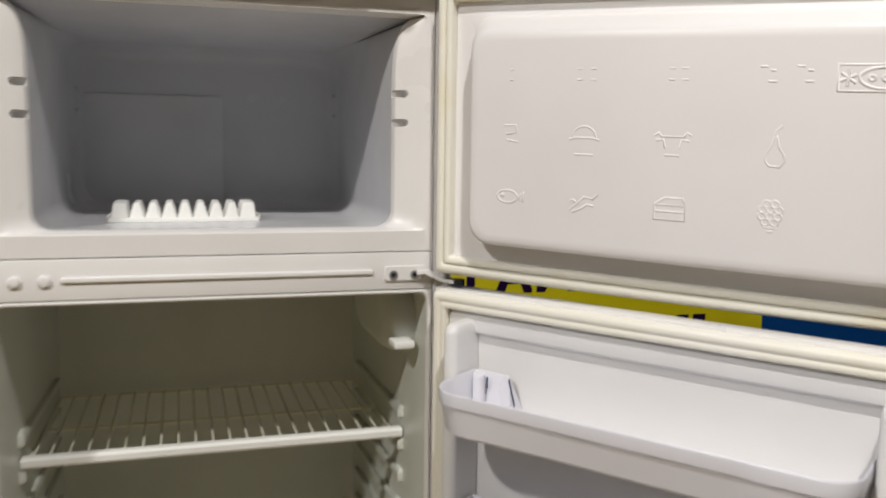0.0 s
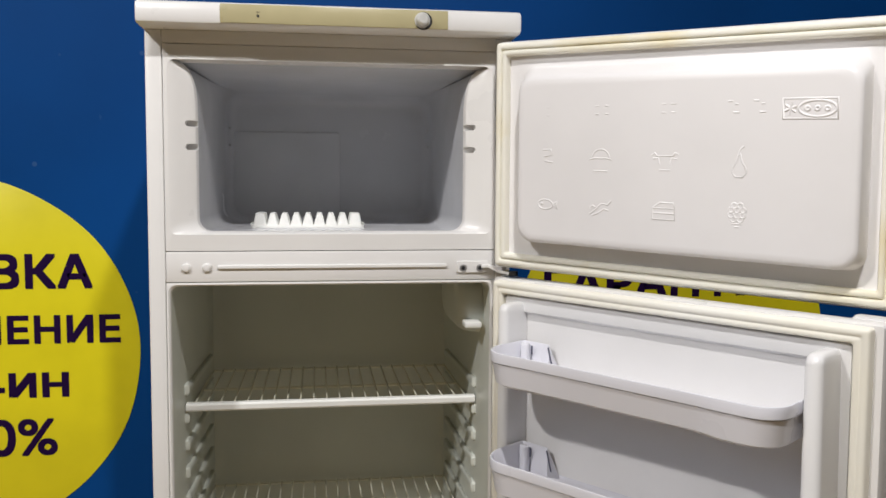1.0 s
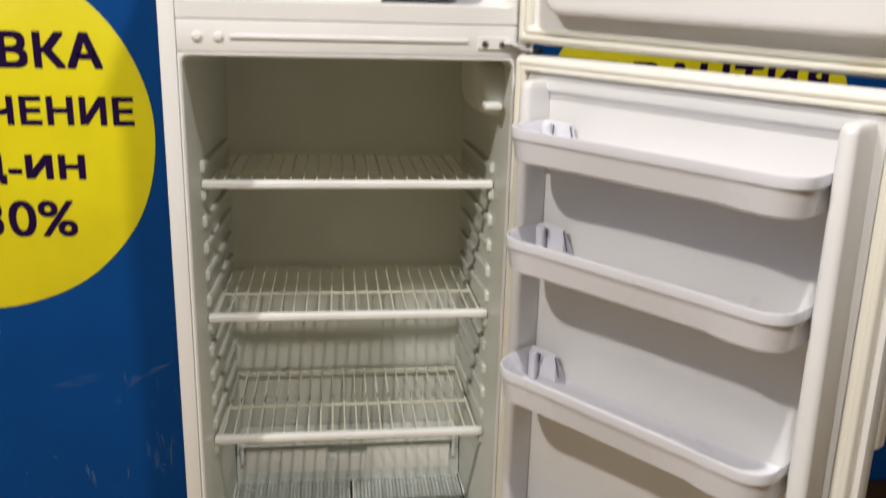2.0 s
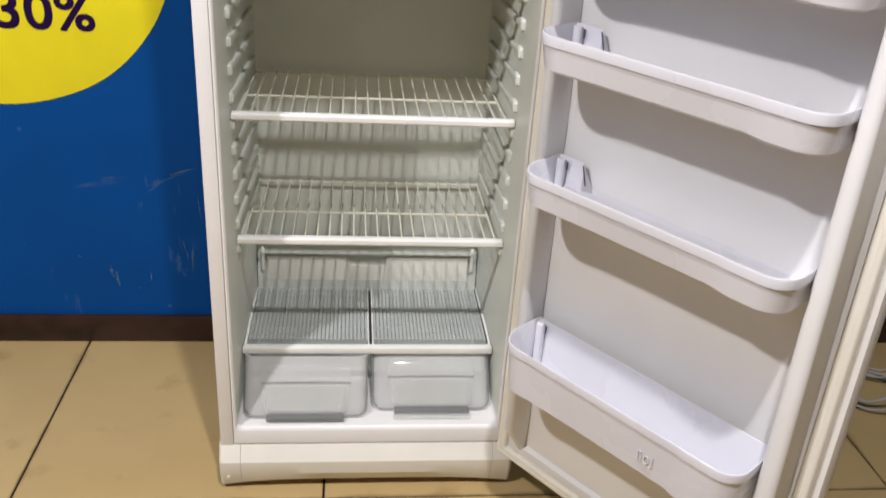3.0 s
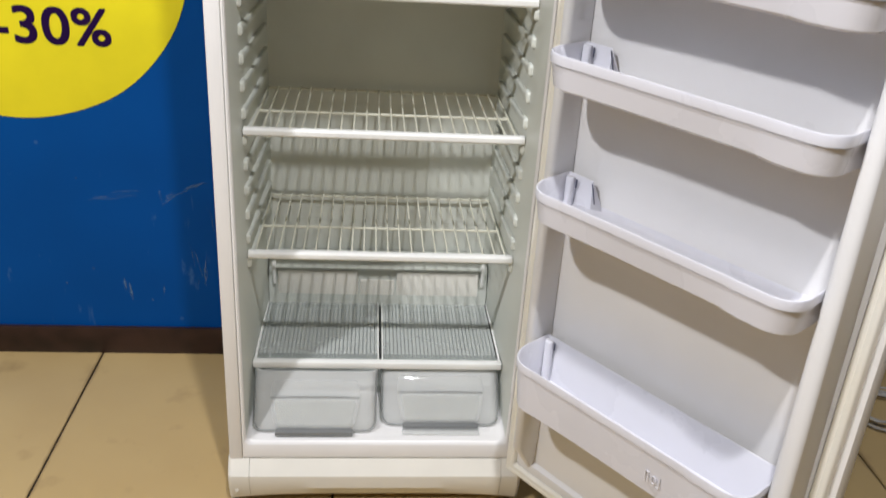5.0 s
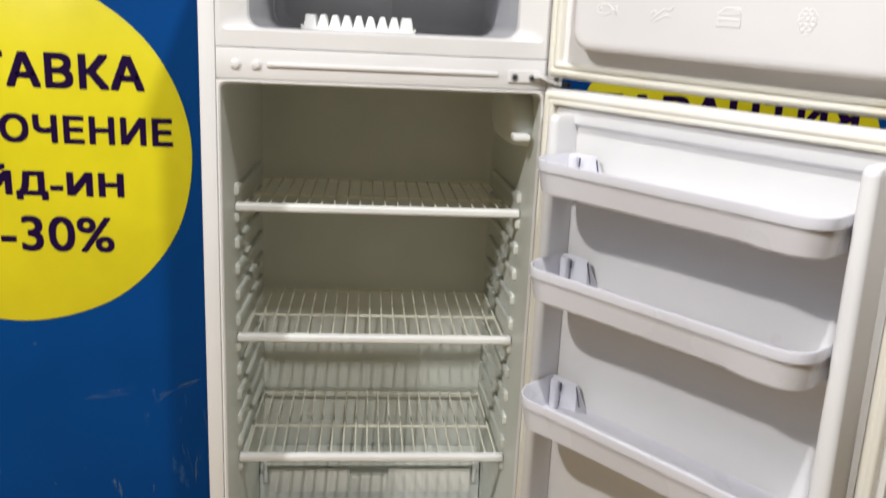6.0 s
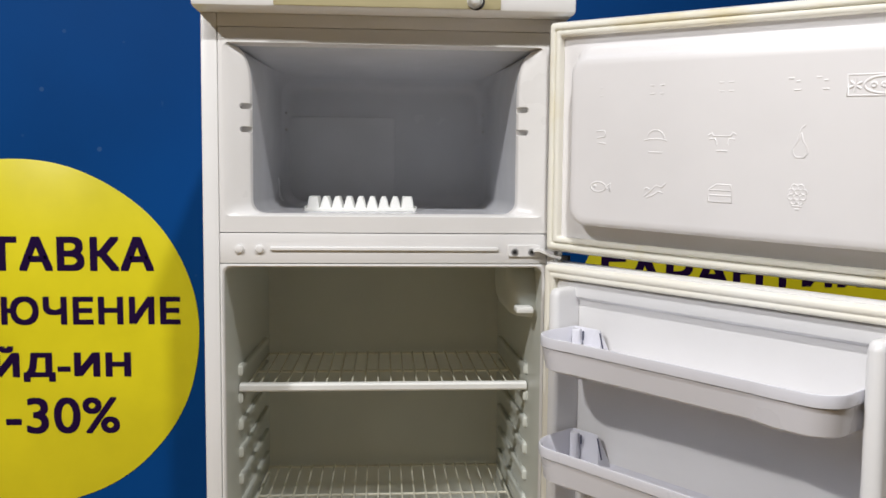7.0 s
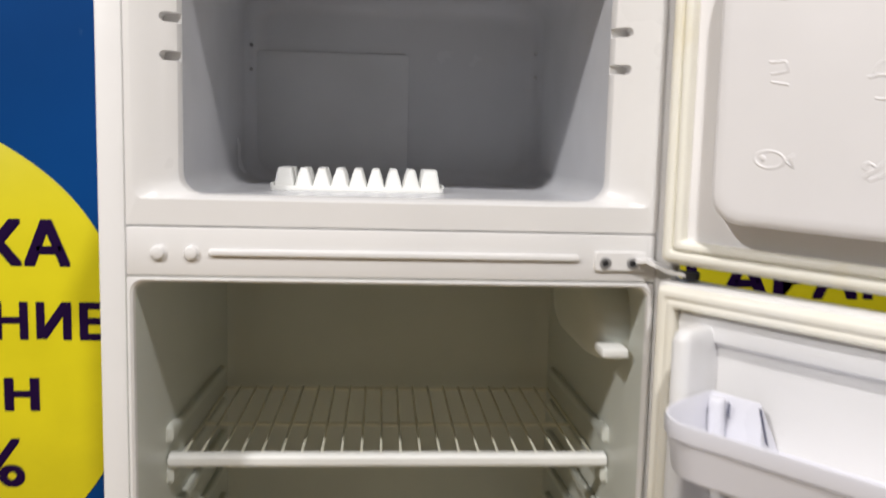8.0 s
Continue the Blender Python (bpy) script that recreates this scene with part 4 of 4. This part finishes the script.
# ---- round stickers on the wall ----
def glyph(text):
    """Flat mesh of some characters at size 1, each contour filled on a level of its own, and the right end."""
    cu = bpy.data.curves.new("letter", "FONT")
    cu.body, cu.size, cu.fill_mode = text, 1.0, "NONE"
    tmp = bpy.data.objects.new("letter", cu)
    scene.collection.objects.link(tmp)
    outline = bpy.data.meshes.new_from_object(tmp.evaluated_get(bpy.context.evaluated_depsgraph_get()))
    bpy.data.objects.remove(tmp)
    bpy.data.curves.remove(cu)
    step = {}
    for e in outline.edges:
        for p, q in (e.vertices, reversed(e.vertices)):
            step.setdefault(p, []).append(q)
    loops, seen = [], set()
    for first in sorted(step):
        if first in seen:
            continue
        loop, here = [], first
        while here is not None:
            seen.add(here)
            loop.append(outline.vertices[here].co.copy())
            here = next((q for q in step[here] if q not in seen), None)
        if len(loop) > 2:
            loops.append(loop)

    def area(loop):
        return sum(p.x * q.y - q.x * p.y for p, q in zip(loop, loop[1:] + loop[:1])) / 2

    def inside(p, loop):
        return sum((u.y > p.y) != (v.y > p.y) and p.x < (v.x - u.x) * (p.y - u.y) / (v.y - u.y) + u.x for u, v in zip(loop, loop[1:] + loop[:1])) % 2 == 1
    solid = {}
    for k, loop in enumerate(loops):
        holders = [j for j, other in enumerate(loops) if j != k and abs(area(other)) > abs(area(loop)) and all(inside(p, other) for p in loop)]
        if holders:
            solid.setdefault(holders[0], []).append(loop)
        else:
            solid.setdefault(k, [])
    bm = bmesh.new()
    for level, (k, holes) in enumerate(sorted(solid.items())):
        rings = [loops[k]] + holes
        verts = [bm.verts.new((p.x, p.y, 0.0001 * level)) for ring in rings for p in ring]
        for tri in geometry.tessellate_polygon(rings):
            corners = [verts[i] for i in tri]
            if len(set(corners)) == 3:
                bm.faces.new(corners)
    me = bpy.data.meshes.new("letter")
    bm.to_mesh(me)
    bm.free()
    return me, max(v.co.x for v in me.vertices)


def text_line(text, x0, x1, z0, z1, parent, bold=0.031):
    """Bold letters, each a part, stretched to fill x0..x1; the capitals' foot at z0 and top at z1."""
    ref, ref_right = glyph("H")
    low_y, high_y = min(v.co.y for v in ref.vertices) - bold, max(v.co.y for v in ref.vertices) + bold
    pen, row = 0.0, []
    for c in text:
        if c == " ":
            pen += 0.25
            continue
        shape, wide = glyph("R" if c == "Я" else c)
        if c == "Я":
            for v in shape.vertices:
                v.co.x = wide + 0.04 - v.co.x
        row.append((shape, pen))
        pen += glyph(("R" if c == "Я" else c) + "H")[1] - ref_right + 1.2 * bold
    left_x = min(v.co.x for v in row[0][0].vertices) + row[0][1] - bold
    right_x = max(v.co.x for v in row[-1][0].vertices) + row[-1][1] + bold
    sx, sz = (x1 - x0) / (right_x - left_x), (z1 - z0) / (high_y - low_y)
    for thin, at in row:
        bm = bmesh.new()
        for k in range(9):
            dx, dy = bold * (k % 3 - 1), bold * (k // 3 - 1)
            n = len(bm.verts)
            bm.from_mesh(thin)
            bm.verts.ensure_lookup_table()
            for v in bm.verts[n:]:
                v.co = ((v.co.x + dx) * sx, -0.00018 * k - v.co.z * 0.4, (v.co.y + dy - low_y) * sz)
        ob = part("letter", bm, INK, parent, "", 0)
        ob.location = (x0 + (at - left_x) * sx, -0.0024, z0)


def sticker(cx, cz, r, label):
    ob = tagged(empty("wall_sticker", 0, WALL_Y, 0), label, "sticker")
    n = 160
    wob = [1 + 0.0025 * math.sin(5 * k * math.tau / n + cx) + 0.0015 * math.sin(11 * k * math.tau / n) for k in range(n)]
    part("vinyl_disc", loft([[(cx + (r - i) * wob[k] * math.cos(math.tau * k / n), y, cz + (r - i) * wob[k] * math.sin(math.tau * k / n)) for k in range(n)] for y, i in ((0.0, 0), (-0.0016, 0.0004), (-0.002, 0.0012))], False, True), YELLOW, ob)
    return ob


left = sticker(-0.831, 1.037, 0.403, "round yellow vinyl wall sticker with violet-black lettering")
text_line("ДОСТАВКА", -1.157, -0.529, 1.186, 1.260, left)
text_line("ПОДКЛЮЧЕНИЕ", -1.222, -0.471, 1.062, 1.123, left)
text_line("ТРЕЙД-ИН", -1.077, -0.585, 0.940, 0.994, left, 0.042)
text_line("до -30%", -1.060, -0.613, 0.808, 0.891, left, 0.017)
right = sticker(0.843, 1.037, 0.403, "round yellow vinyl wall sticker, mostly behind the open doors")
text_line("ГАРАНТИЯ", 0.515, 1.168, 1.148, 1.219, right)
for x0, x1 in ((1.018, 1.048), (1.060, 1.092)):
    part("printed_bar", box(x0, x1, -0.0030, -0.0021, 1.018, 1.084), INK, right, "dark printed bar", 0)

# ---- cable on the floor ----
random.seed(4)
coil = []
for k in range(150):
    t = k / 149 * math.tau * 4.3
    rr = 0.085 + 0.012 * math.sin(t * 0.37) + 0.006 * math.sin(t * 1.7)
    coil.append((1.315 + rr * math.cos(t), 0.31 + rr * 0.9 * math.sin(t), 0.006 + 0.028 * k / 149 + 0.045 * max(0, math.sin(t + 2.2)) * (0.4 + k / 149)))
coil += [(1.40 + 0.05 * k, 0.33 + 0.02 * math.sin(k), max(0.006, 0.03 - 0.012 * k)) for k in range(1, 16)]
tagged(wire("power_cable", coil, 0.0031, CABLE), "loose grey power cable coiled on the floor tiles", "cable")

# ---- floor tiles ----
PITCH, GAP = 0.6255, 0.0045
TILE_MESH = finish(box(GAP / 2, PITCH - GAP / 2, GAP / 2, PITCH - GAP / 2, -0.006, 0.0, 0.001, 1), "tile", TILE, 0)
for i in range(-8, 7):
    for j in range(-8, 2):
        x, y = -0.717 + PITCH * i, -0.0385 + PITCH * j
        if x > RIGHT_X or x + PITCH < LEFT_X or y > WALL_Y or y + PITCH < REAR_Y:
            continue
        t = new("tile", TILE_MESH)
        t.parent, t.location = floor, (x, y, 0)
